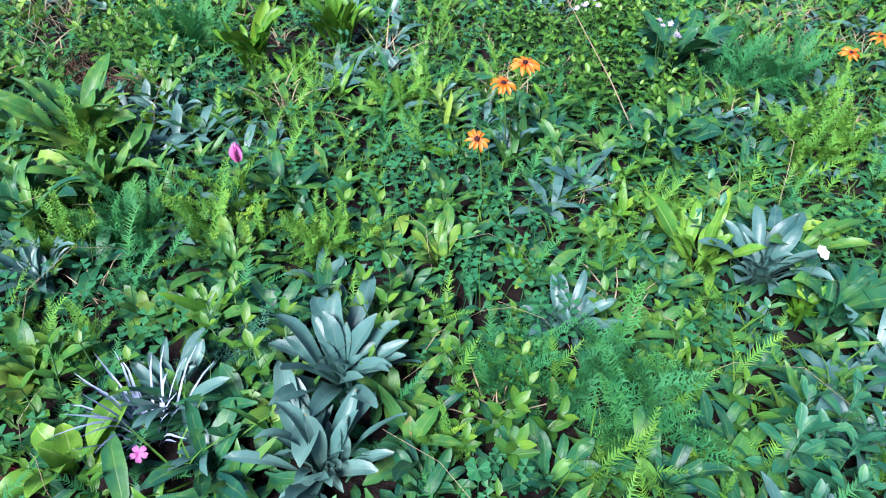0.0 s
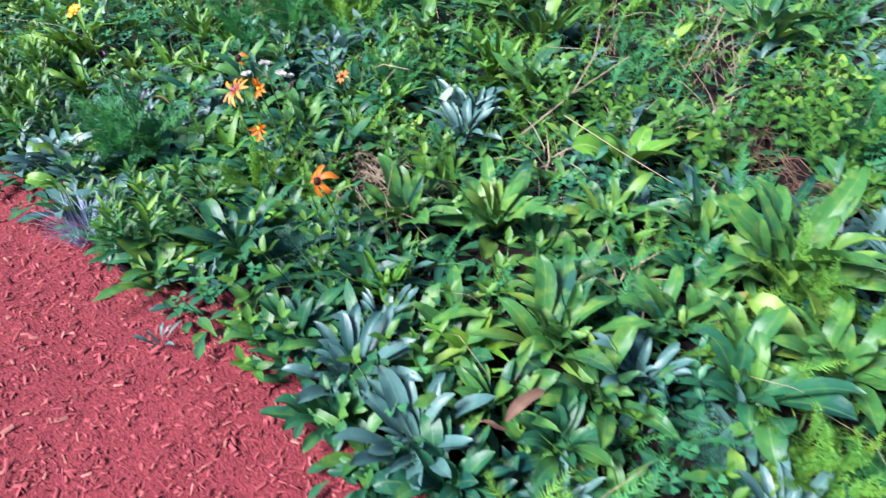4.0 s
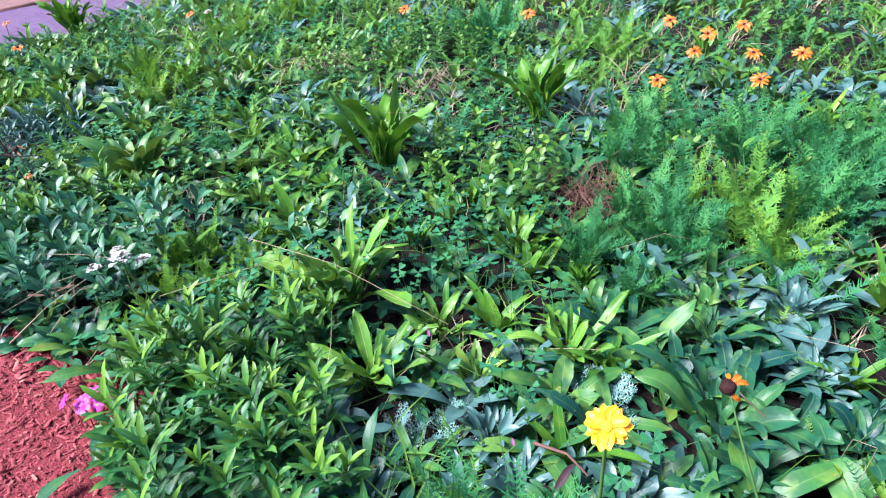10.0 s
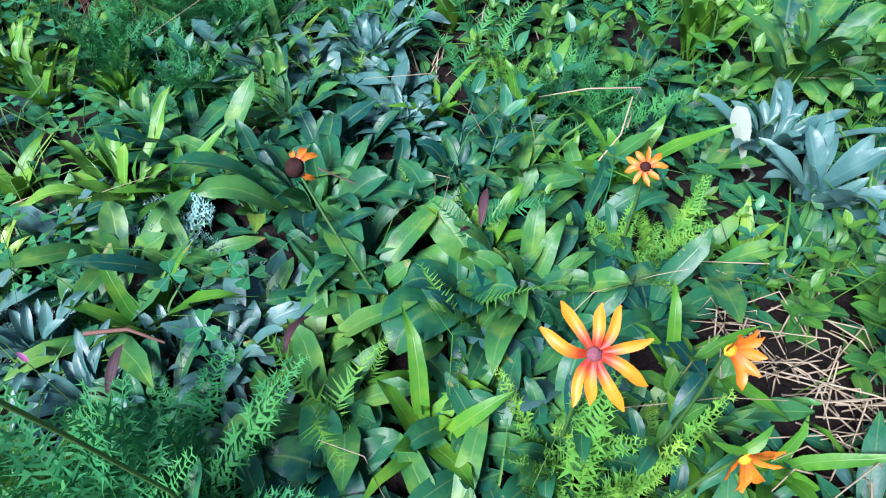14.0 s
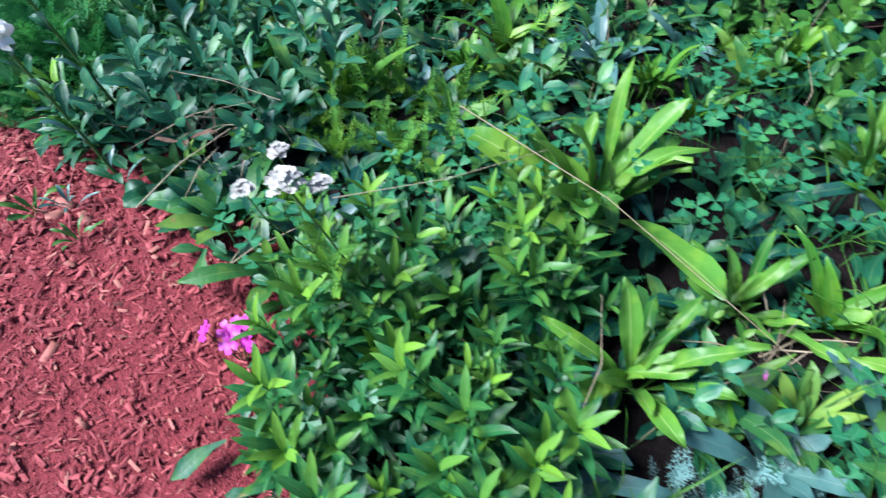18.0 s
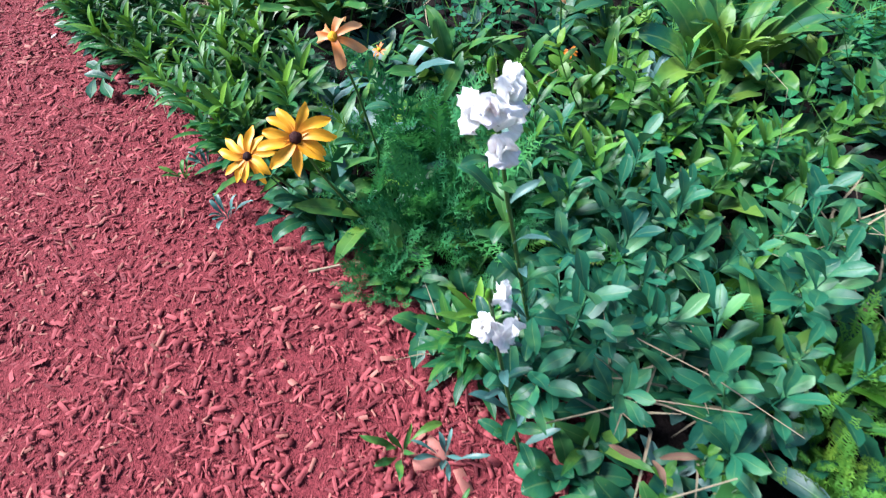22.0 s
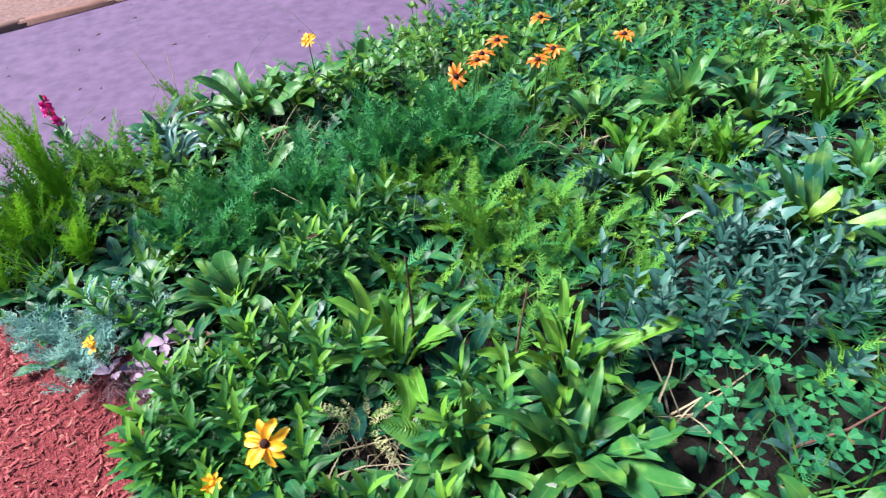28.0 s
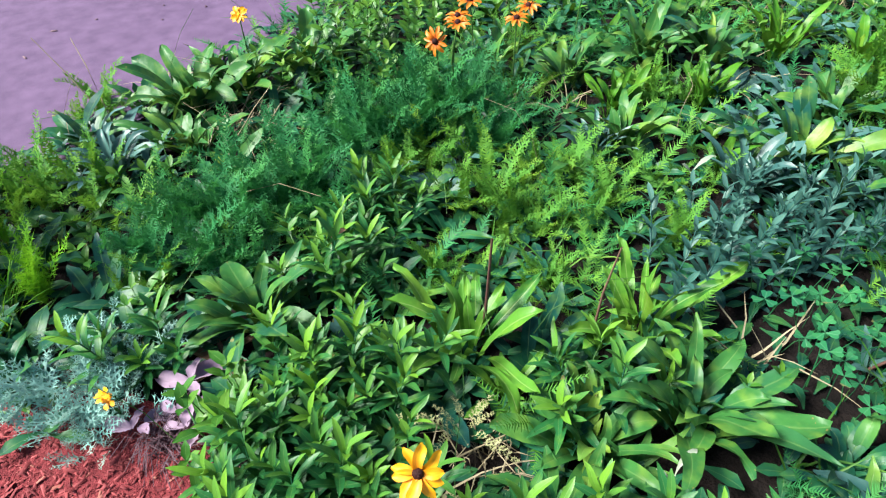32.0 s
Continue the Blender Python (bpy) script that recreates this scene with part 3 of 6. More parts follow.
stock("white_leaf", 3, lambda i: blade(1.0, 0.30, 8, 55, 5 - 10 * i, oblong, 0.3, 0.10, 0.1, 250 + i), GREEN["white"])
stock("pale_leaf", 3, lambda i: frond(1.0, 12, 0.16, 60 - 10 * i, -20, 2, 0.25, 30, 260 + i), GREEN["pale"])
stock("brown_leaf", 4, lambda i: blade(1.0, 0.26, 7, 20 - 8 * i, -15 + 6 * i, lance, 0.5, 0.16, 0.15, 270 + i), GREEN["brown"])
stock("lilac_leaf", 3, lambda i: blade(1.0, 0.52, 7, 12 - 8 * i, -12 + 9 * i, lance, 0.5, 0.16, 0.15, 290 + i), GREEN["lilac_dry"])
stock("purple_leaf", 3, lambda i: blade(1.0, 0.24, 6, 35, -20 + 10 * i, lance, 0.4, 0.05, 0.1, 280 + i), GREEN["purple"])


# ---- plants ----
TAKEN = []


def settle(root, name, kind, places, y):
    """The leaves of a plant as its parts; far back in the bed they are one mesh."""
    r = random.Random(len(places) * 17 + int(1000 * y))
    if y > 2.2:
        part("foliage", mesh_of("foliage", joined([moved(r.choice(SHAPE[kind]), m) for m in places]), STOCK[kind][0].materials[0]), root)
        return
    for m in places:
        part(name, r.choice(STOCK[kind]), root, m)


REACH = {"lime": 1.0, "frost": 0.88, "silver": 1.2, "spoon": 1.6, "spoon_lime": 1.6, "yarrow": 1.75, "yarrow_blue": 1.9, "dill": 1.4, "strap": 1.3, "white_leaf": 1.1, "brown_leaf": 1.1, "purple_leaf": 1.1}


def rosette(kind, x, y, spread, name, label, category="plant", count=None, inner=0.45, upright=4.0, height=1.32, loose=0.14):
    """A plant whose leaves all rise from its base, the outer ones lying low and the inner ones steeper."""
    root = tagged(new(name), label, category)
    root.location = (x, y, 0)
    r = random.Random(int(x * 971 + y * 613))
    count = count or (19 + int(spread * 55))
    places = []
    for i in range(count):
        f = i / max(1, count - 1)
        size = min(0.34, max(0.028 if kind == "purple_leaf" else 0.045, spread * REACH.get(kind, 1.32) * (1 - inner * f) * r.uniform(0.74, 1.16)))
        off, way = spread * loose * math.sqrt(r.random()), r.uniform(0, 6.28)
        tilt = r.uniform(-12, 10) + upright - 12 + 30 * f
        m = pose(off * math.cos(way), off * math.sin(way), 0.0, 0, 0, 137.5 * i + r.uniform(-20, 20)) @ pose(0, 0.012 * (1 - f), 0.0, tilt, r.uniform(-16, 16), 0)
        places.append(m @ Matrix.Diagonal((size * r.uniform(0.78, 1.08), size, size * height, 1)))
    settle(root, "leaf", kind, places, y)
    TAKEN.append((x, y, spread * 0.6))
    return root


def clump(kind, x, y, spread, name, label, category="plant", count=None, size=1.0, part_name="shoot", lean=20.0):
    """A plant of several shoots or stalks side by side, each one a part."""
    root = tagged(new(name), label, category)
    root.location = (x, y, 0)
    r = random.Random(int(x * 811 + y * 457))
    count = count or max(5, int(340 * spread * spread))
    places = []
    for i in range(count):
        d = spread * 0.85 * math.sqrt((i + 0.4) / count)
        a = 2.39996 * i + r.uniform(-0.4, 0.4)
        k = size * r.uniform(0.75, 1.2)
        if not in_bed(x + d * math.cos(a), y + d * math.sin(a), 0.07):
            d *= 0.35
        m = Matrix.Translation((d * math.cos(a), d * math.sin(a), 0)) @ pose(0, 0, 0, r.uniform(-9, 9) - lean * d / spread * math.sin(a), r.uniform(-9, 9) + lean * d / spread * math.cos(a), 0) @ pose(0, 0, 0, 0, 0, r.uniform(0, 360))
        places.append(m @ Matrix.Scale(k, 4))
    settle(root, part_name, kind, places, y)
    TAKEN.append((x, y, spread * 0.75))
    return root


def broad_plant(x, y, s, tall=0.0):
    return rosette("broad", x, y, s, "leafy_rosette", "green leafy rosette with long arching leaves in the flower bed", upright=tall)


def deep_plant(x, y, s, tall=0.0):
    return rosette("deep", x, y, s, "leafy_rosette", "dark green rosette of broad smooth leaves in the bed", upright=tall)


def lime_plant(x, y, s, tall=10.0):
    return rosette("lime", x, y, s, "leafy_rosette", "yellow-green rosette with upright ribbed leaves in the bed", upright=tall)


def silver_plant(x, y, s, tall=0.0):
    return rosette("silver", x, y, s, "silver_rosette", "blue-grey rosette of long felted leaves in the bed", count=26 + int(70 * s), upright=tall)


def strap_plant(x, y, s, tall=2.0):
    return rosette("strap", x, y, s, "ribbed_rosette", "light green rosette of long ribbed wavy leaves in the bed", count=24, inner=0.45, upright=tall, height=1.12)


def spoon_plant(x, y, s, tall=0.0):
    return rosette("spoon", x, y, s, "round_leaved_plant", "dark green plant with broad rounded leaves at the bed's edge", count=12)


def spoon_lime_plant(x, y, s, tall=0.0):
    return rosette("spoon_lime", x, y, s, "round_leaved_plant", "yellow-green plant with broad rounded leaves in the bed", count=10)


def yarrow_plant(x, y, s, tall=8.0):
    return rosette("yarrow", x, y, s, "yarrow_plant", "bright green feathery yarrow clump in the bed", count=8, inner=0.35, upright=tall, height=1.2, loose=0.6)


def dark_yarrow(x, y, s, tall=6.0):
    return rosette("yarrow_blue", x, y, s, "yarrow_plant", "dark blue-green feathery clump of fine cut leaves", count=12, inner=0.3, upright=tall, height=1.2, loose=0.6)


def dill_plant(x, y, s, tall=0.0):
    return rosette("dill", x, y, s, "thread_leaved_plant", "grey-green plant with airy thread-like cut leaves", count=10, inner=0.4, upright=tall, height=0.85, loose=0.6)


def frost_plant(x, y, s, tall=0.0):
    return rosette("frost", x, y, s, "silver_feathery_plant", "silvery blue feathery plant with finely cut leaves", count=26, inner=0.35, upright=2, loose=0.6)


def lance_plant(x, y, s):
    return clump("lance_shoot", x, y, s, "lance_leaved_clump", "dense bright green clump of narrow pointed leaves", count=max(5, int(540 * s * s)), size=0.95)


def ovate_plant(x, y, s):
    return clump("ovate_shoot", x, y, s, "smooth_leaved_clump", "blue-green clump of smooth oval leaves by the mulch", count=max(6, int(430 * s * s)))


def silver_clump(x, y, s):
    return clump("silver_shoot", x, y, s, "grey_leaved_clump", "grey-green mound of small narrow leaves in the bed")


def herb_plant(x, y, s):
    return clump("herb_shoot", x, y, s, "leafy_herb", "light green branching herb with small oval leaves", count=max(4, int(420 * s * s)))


def clover_patch(x, y, s):
    return clump("clover", x, y, s, "clover_patch", "patch of blue-green three-lobed clover leaves", count=max(8, int(1150 * s * s)), part_name="clover_leaf", lean=12)


# ---- flowers ----
def facing(x, y, z, azimuth, elevation, roll=0.0):
    """A head at the place given, its top towards azimuth (degrees from +x) and elevation."""
    d = Vector((math.cos(radians(azimuth)) * math.cos(radians(elevation)), math.sin(radians(azimuth)) * math.cos(radians(elevation)), math.sin(radians(elevation))))
    return Matrix.Translation((x, y, z)) @ d.to_track_quat("Z", "Y").to_matrix().to_4x4() @ pose(0, 0, 0, 0, 0, roll)


def stem_to(root, place, thick=0.0028, bend=0.04, seed=0, mat="stem"):
    r = random.Random(seed)
    x, y, z = place
    bx, by = r.uniform(-bend, bend), r.uniform(-bend, bend)
    pts = [(0, 0, 0), (x * 0.25 + bx, y * 0.25 + by, z * 0.35), (x * 0.7 + bx * 0.6, y * 0.7 + by * 0.6, z * 0.72), (x, y, z)]
    return part("stem", mesh_of("stem", tube(pts, thick, thick * 0.7, 6), GREEN[mat]), root)


def daisy(x, y, z, radius, azimuth, elevation, label, petals=11, colour="yellow", disc=DISC, droop=8.0, disc_size=0.19, foot=(0.0, 0.0), missing=(), width=0.36, disc_height=0.8, curl=0.0, name="coneflower", seed=None, leafy=3):
    """A daisy-like flower on its stem: stem, disc, every petal and a few stem leaves."""
    seed = int(1000 * x + 77 * y) if seed is None else seed
    r = random.Random(seed)
    root = tagged(new(name), label, "flower", "orange and yellow daisies in the bed")
    root.location = (x + foot[0], y + foot[1], 0)
    stem_to(root, (-foot[0], -foot[1], z), 0.0030, 0.03, seed)
    head = facing(-foot[0], -foot[1], z, azimuth, elevation, r.uniform(0, 60))
    shapes = [mesh_of("petal", blade(radius * k, radius * width * (0.85 + 0.10 * (i % 3)), 9, 14 - droop * 0.5 + 10 * (i % 3) - 5 * (i // 3), -droop - 14 * (i % 3) - curl, petal_profile, 0.40, 0.10, 0.10 * (i % 3 - 1), seed + i, 1.0, 2, 0.5 * (i % 2) - 0.25), PETAL[colour]) for i, k in enumerate((1.0, 0.88, 1.06, 0.94, 1.10))]
    for i in range(petals):
        if i in missing:
            continue
        m = head @ pose(0, 0, 0.0, 0, 0, 360 * i / petals + r.uniform(-9, 9)) @ pose(0, radius * disc_size * 0.55, 0.001 * (i % 2), r.uniform(-9, 7), r.uniform(-16, 16), 0)
        part("petal", shapes[(i * 3 + seed) % 5], root, m)
    part("disc", mesh_of("disc", joined([dome(radius * disc_size, radius * disc_size * disc_height, 5, 14, 0.10, seed), moved(dome(radius * disc_size * 0.95, radius * 0.06, 2, 14), pose(0, 0, 0, 180))]), disc), root, head @ Matrix.Translation((0, 0, 0.002)))
    for i in range(leafy):
        f = 0.25 + 0.5 * i / max(1, leafy)
        m = Matrix.Translation((-foot[0] * f, -foot[1] * f, z * f * 0.9)) @ pose(0, 0, 0, 0, 0, 140 * i + r.uniform(0, 60)) @ Matrix.Scale(r.uniform(0.07, 0.10), 4)
        part("leaf", STOCK["deep"][i % 6], root, m)
    return root


def lobe_profile(v):
    return 0.42 + 0.58 * math.sin(math.pi * min(0.94, 0.12 + 0.78 * v)) if v < 0.99 else 0.25


def bloom(parent, m, size, colour, seed):
    """One snapdragon bloom: a throat with two lips of ruffled lobes, each lobe a petal."""
    r = random.Random(seed)
    throat = part("bloom", mesh_of("bloom", joined([tube([(0, 0, 0), (0, size * 0.25, size * 0.08), (0, size * 0.48, size * 0.14), (0, size * 0.55, size * 0.15)], size * 0.12, size * 0.27, 9)]), PETAL[colour]), parent, m)
    for a, e, w in ((-34, 72, 0.62), (34, 72, 0.62), (0, 55, 0.5), (-52, -6, 0.58), (0, -26, 0.66), (52, -6, 0.58)):
        shape = mesh_of("petal", blade(size * r.uniform(0.5, 0.62), size * w, 6, e + r.uniform(-12, 12), e + (95 if e > 0 else -90) * r.uniform(0.7, 1.1), lobe_profile, -0.45, 0.16, r.uniform(-0.1, 0.1), seed + a, 1.5, 2, r.uniform(-0.4, 0.4)), PETAL[colour])
        part("petal", shape, throat, Matrix.Translation((0, size * 0.40, size * 0.14)) @ pose(0, 0, 0, r.uniform(-8, 8), 0, -a + r.uniform(-10, 10)))


def snapdragon(x, y, z, label, blooms=6, size=0.045, colour="white", foot=(0.0, 0.0), leaves=22, step=0.022, towards=-70.0, name="snapdragon"):
    root = tagged(new(name), label, "flower")
    seed = int(900 * x + 70 * y)
    r = random.Random(seed)
    root.location = (x + foot[0], y + foot[1], 0)
    stem_to(root, (-foot[0], -foot[1], z), 0.0035, 0.01, seed)
    for i in range(blooms):
        m = Matrix.Translation((-foot[0], -foot[1], z - 0.01 - step * i + r.uniform(-0.006, 0.006))) @ pose(0, 0, 0, r.uniform(-25, 20), r.uniform(-25, 25), towards + (85, -70, 15, -150, 120, -20, 60)[i % 7] * r.uniform(0.7, 1.1))
        bloom(root, m @ Matrix.Scale(0.75 + 0.25 * min(1, i / 2), 4), size, colour, seed + i)
    part("bud", mesh_of("bud", moved(dome(0.005, 0.016, 4, 8), pose(0, 0, 0)), GREEN["lime"]), root, Matrix.Translation((-foot[0], -foot[1], z)))
    low = z - step * blooms - 0.02
    for i in range(leaves):
        f = (i + 0.5) / leaves
        m = Matrix.Translation((-foot[0] * f, -foot[1] * f, max(0.015, low * f))) @ pose(0, 0, 0, r.uniform(-5, 15), 0, 137.5 * i) @ Matrix.Scale(r.uniform(0.055, 0.085) * (1.1 - 0.3 * f), 4)
        part("leaf", STOCK["silver" if colour == "white" and i % 3 == 0 else "deep"][i % 6], root, m)
    return root


FLORET = mesh_of("floret", joined([moved(blade(0.0062, 0.0062, 3, 25, -15, petal_profile, 0.2), pose(0, 0, 0, 0, 0, 72 * k)) for k in range(5)] + [dome(0.002, 0.002, 2, 6)]), PETAL["cream"])


def yarrow_flower(x, y, z, label, heads=1, width=0.05, foot=(0.0, 0.0)):
    """A flat white flower head of many florets on a leafy stem."""
    root = tagged(new("yarrow_flower"), label, "flower")
    seed = int(800 * x + 90 * y)
    r = random.Random(seed)
    root.location = (x + foot[0], y + foot[1], 0)
    stem_to(root, (-foot[0], -foot[1], z - 0.02), 0.0022, 0.02, seed)
    for h in range(heads):
        ox, oy, oz = (0, 0, 0) if h == 0 else (r.uniform(-0.07, 0.07), r.uniform(-0.05, 0.05), r.uniform(-0.05, 0.0))
        w = width * (1 if h == 0 else r.uniform(0.4, 0.65))
        for i in range(26 if h == 0 else 12):
            d, a = 0.5 * w * math.sqrt((i + 0.5) / (26 if h == 0 else 12)), 2.39996 * i
            place = Matrix.Translation((-foot[0] + ox + d * math.cos(a), -foot[1] + oy + d * math.sin(a), z + oz - 26 * d * d + r.uniform(-0.003, 0.003)))
            part("floret", FLORET, root, place @ pose(0, 0, 0, r.uniform(-25, 25), r.uniform(-25, 25), r.uniform(0, 70)) @ Matrix.Scale(r.uniform(0.9, 1.25), 4))
        if h:
            part("branch", mesh_of("branch", tube([(-foot[0], -foot[1], z * 0.6), (-foot[0] + ox * 0.8, -foot[1] + oy * 0.8, z * 0.8), (-foot[0] + ox, -foot[1] + oy, z + oz - 0.004)], 0.0014, 0.001, 4), GREEN["stem"]), root)
    for i in range(7):
        m = Matrix.Translation((-foot[0] * i / 8, -foot[1] * i / 8, z * (0.1 + 0.09 * i))) @ pose(0, 0, 0, -10, 0, 137 * i) @ Matrix.Scale(r.uniform(0.07, 0.11), 4)
        part("leaf", STOCK["yarrow"][i % 6], root, m)
    return root


def small_blooms(x, y, z, count, radius, colour, label, name="small_flower", spread=0.05, petals=5, azimuth=-90.0):
    root = tagged(new(name), label, "flower")
    root.location = (x, y, 0)
    seed = int(700 * x + 33 * y)
    r = random.Random(seed)
    shape = mesh_of("bloom", joined([moved(blade(radius, radius * 0.9, 4, 18, -10, lambda v: 0.25 + 0.75 * v if v < 0.9 else 0.6, 0.15, 0.12, 0, k), pose(0, 0, 0, 0, 0, 360 / petals * k)) for k in range(petals)]), PETAL[colour])
    for i in range(count):
        px, py, pz = r.uniform(-spread, spread), r.uniform(-spread, spread), z + r.uniform(-0.02, 0.02)
        part("stem", mesh_of("stem", tube([(0, 0, 0), (px * 0.7, py * 0.7, pz * 0.6), (px, py, pz)], 0.0015, 0.001, 4), GREEN["stem"]), root)
        part("bloom", shape, root, facing(px, py, pz, azimuth + r.uniform(-50, 50), r.uniform(35, 80)))
    return root


def stalk(points, thick, mat, name, label, category="dry stalk"):
    """A lone dry stem through the given points."""
    root = tagged(new(name, mesh_of(name, tube(points, thick, thick * 0.5, 6), GREEN[mat])), label, category)
    return root


def straw_patch(x, y, size, count, label="tuft of dry straw-coloured stems lying in the bed", mat="straw", high=0.09, thick=0.0018):
    r = random.Random(int(600 * x + 21 * y))
    geos = []
    for i in range(count):
        a, L = r.uniform(0, 6.28), size * r.uniform(0.7, 1.5)
        ox, oy, h = r.gauss(0, size * 0.4), r.gauss(0, size * 0.4), r.uniform(0.02, high)
        geos.append(tube([(ox, oy, 0.004 + h * 0.3), (ox + L * 0.5 * math.cos(a), oy + L * 0.5 * math.sin(a), h + 0.02), (ox + L * math.cos(a + 0.3), oy + L * math.sin(a + 0.3), h * r.uniform(0.2, 1.0))], thick, 0.55 * thick, 4))
    ob = tagged(new("dry_stems", mesh_of("dry_stems", joined(geos), GREEN[mat])), label, "dry stems", kind="stuff")
    ob.location = (x, y, 0)
    TAKEN.append((x, y, size * 0.7))
    return ob


def grass_tuft(x, y, spread, count, mat, name, label, height=0.16, width=0.0035):
    r = random.Random(int(500 * x + 11 * y))
    geos = []
    for i in range(count):
        b = blade(height * r.uniform(0.6, 1.15), width, 5, r.uniform(55, 88), r.uniform(-10, 55), strap, 0.4, 0, r.uniform(-0.15, 0.15), r.random())
        d = spread * 0.35 * math.sqrt(r.random())
        a = r.uniform(0, 360)
        geos.append(moved(b, pose(d * math.cos(radians(a)), d * math.sin(radians(a)), 0, 0, 0, a - 90 + r.uniform(-50, 50))))
    ob = tagged(new(name, mesh_of(name, joined(geos), GREEN[mat])), label, "grass")
    ob.location = (x, y, 0)
    TAKEN.append((x, y, spread * 0.7))
    return ob


# ---- ground ----
EDGE = [(-9.0, -2.4), (-7.5, -1.25), (-7.32, -0.86), (-7.15, -0.58), (-6.92, -0.45), (-6.72, -0.31), (-6.50, -0.29), (-6.2, -0.12), (-5.9, 0.12), (-5.6, 0.30), (-5.35, 0.46),
        (-5.1, 0.64), (-4.78, 0.77), (-4.5, 0.80), (-4.1, 0.71), (-3.5, 0.78), (-2.8, 0.78), (-2.3, 0.82), (-1.9, 0.73), (-1.4, 0.75), (-1.12, 0.64), (-0.85, 0.46), (0.0, 0.34), (1.5, 0.30), (4.0, 0.30)]


def edge(x):
    """How far the mulch reaches, in y, at x: the bed lies beyond."""
    for (x0, y0), (x1, y1) in zip(EDGE, EDGE[1:]):
        if x <= x1:
            return y0 + (y1 - y0) * max(0.0, (x - x0) / (x1 - x0))
    return EDGE[-1][1]


def path_edge(y):
    return -8.12 - 0.30 * y - 0.04 * max(0.0, y - 1.0) ** 2


def kerb_line(y):
    return -9.78 - 0.20 * y


def in_bed(x, y, margin=0.0):
    return y > edge(x) + margin and x > path_edge(y) + margin


def sheet(name, columns, rows, place, mat, label, category):
    V = np.array([place(i / columns, j / rows) for j in range(rows + 1) for i in range(columns + 1)])
    F = []
    for j in range(rows):
        for i in range(columns):
            a = j * (columns + 1) + i
            F += [(a, a + 1, a + columns + 2), (a, a + columns + 2, a + columns + 1)]
    return tagged(new(name, mesh_of(name, (V, np.array(F), np.zeros((len(V), 2))), mat)), label, category, kind="structure")


def ground_at(u, v):
    x, y = (u - 0.5) * 2, (v - 0.5) * 2
    return (400 * x * abs(x) ** 2, 400 * y * abs(y) ** 2, -0.03)


def bumps(x, y, k, size):
    return size * noise.noise((x * k, y * k, 0.3))


def soil_at(u, v):
    x, y = -10.2 + 14.4 * u, -2.2 + 10.4 * v
    low = 0.0 if in_bed(x, y, 0.02) else -0.02
    return (x, y, low + 0.004 + bumps(x, y, 5, 0.012) + bumps(x, y, 19, 0.006) + (0.004 if in_bed(x, y, 0.05) else -0.004))


def mulch_height(x, y):
    return 0.012 + bumps(x, y, 2.2, 0.012) + bumps(x, y, 11, 0.007) + bumps(x, y, 37, 0.005)


def mulch_at(u, v):
    x = -7.9 + 11.9 * u
    y = edge(x) + 0.17 - 3.5 * v**1.6
    z = mulch_height(x, y)
    return (x, y, z - (0.05 * max(0.0, 1 - v / 0.012)))


def asphalt_at(u, v):
    y = -7 + 19 * v
    x = kerb_line(y) + 0.03 + (path_edge(y) + 0.12 - kerb_line(y)) * u
    return (x, y, 0.022 + bumps(x, y, 1.3, 0.002) + bumps(x, y, 9, 0.0008))


def gravel_at(u, v):
    y = -7 + 19 * v
    x = kerb_line(y) - 0.06 - 6 * u**1.5
    return (x, y, 0.03 + bumps(x, y, 3, 0.012) + bumps(x, y, 17, 0.006))


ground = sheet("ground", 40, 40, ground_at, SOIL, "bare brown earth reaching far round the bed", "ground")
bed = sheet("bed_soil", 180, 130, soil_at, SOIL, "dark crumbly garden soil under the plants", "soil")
mulch = sheet("mulch", 420, 90, mulch_at, MULCH_BED, "red dyed wood mulch covering the walkway", "mulch")
path = sheet("asphalt_path", 16, 120, asphalt_at, ASPHALT, "worn violet-grey asphalt path beside the bed", "path")
verge = sheet("gravel_verge", 24, 150, gravel_at, GRAVEL, "pinkish gravel strip beyond the kerb", "gravel")


def block(lx, ly, lz, seed, taper=0.9):
    """A rough stone or chip: a box with uneven corners and a raised top."""
    r = random.Random(seed)
    V = []
    for z in (0, 1):
        for x, y in ((-1, -1), (1, -1), (1, 1), (-1, 1)):
            k = taper if z else 1.0
            V.append((0.5 * lx * x * k * r.uniform(0.82, 1.0), 0.5 * ly * y * k * r.uniform(0.75, 1.0), lz * z * r.uniform(0.8, 1.0)))
    F = [(4, 5, 6), (4, 6, 7)]
    for a in range(4):
        b = (a + 1) % 4
        F += [(a, b, b + 4), (a, b + 4, a + 4)]
    return np.array(V), np.array(F), np.zeros((8, 2))


# ---- plants of the bed ----
broad_plant(-7.91, 0.22, 0.189)
broad_plant(-7.91, 0.38, 0.175)
broad_plant(-7.86, 0.61, 0.181)
broad_plant(-7.70, 0.12, 0.155)
broad_plant(-7.44, 1.10, 0.155)
broad_plant(-7.24, 1.27, 0.150)
broad_plant(-7.18, 1.59, 0.176)
broad_plant(-7.01, 1.72, 0.172)
broad_plant(-6.96, -0.01, 0.153)
broad_plant(-6.88, 1.13, 0.146)
broad_plant(-6.58, 1.73, 0.150)
broad_plant(-6.52, 1.44, 0.170)
broad_plant(-6.28, 0.34, 0.136)
broad_plant(-6.19, 0.53, 0.187)
broad_plant(-6.18, 2.12, 0.171)
broad_plant(-6.15, 1.60, 0.155)
broad_plant(-5.88, 1.21, 0.104)
broad_plant(-5.86, 0.80, 0.144)
broad_plant(-5.85, 1.45, 0.096)
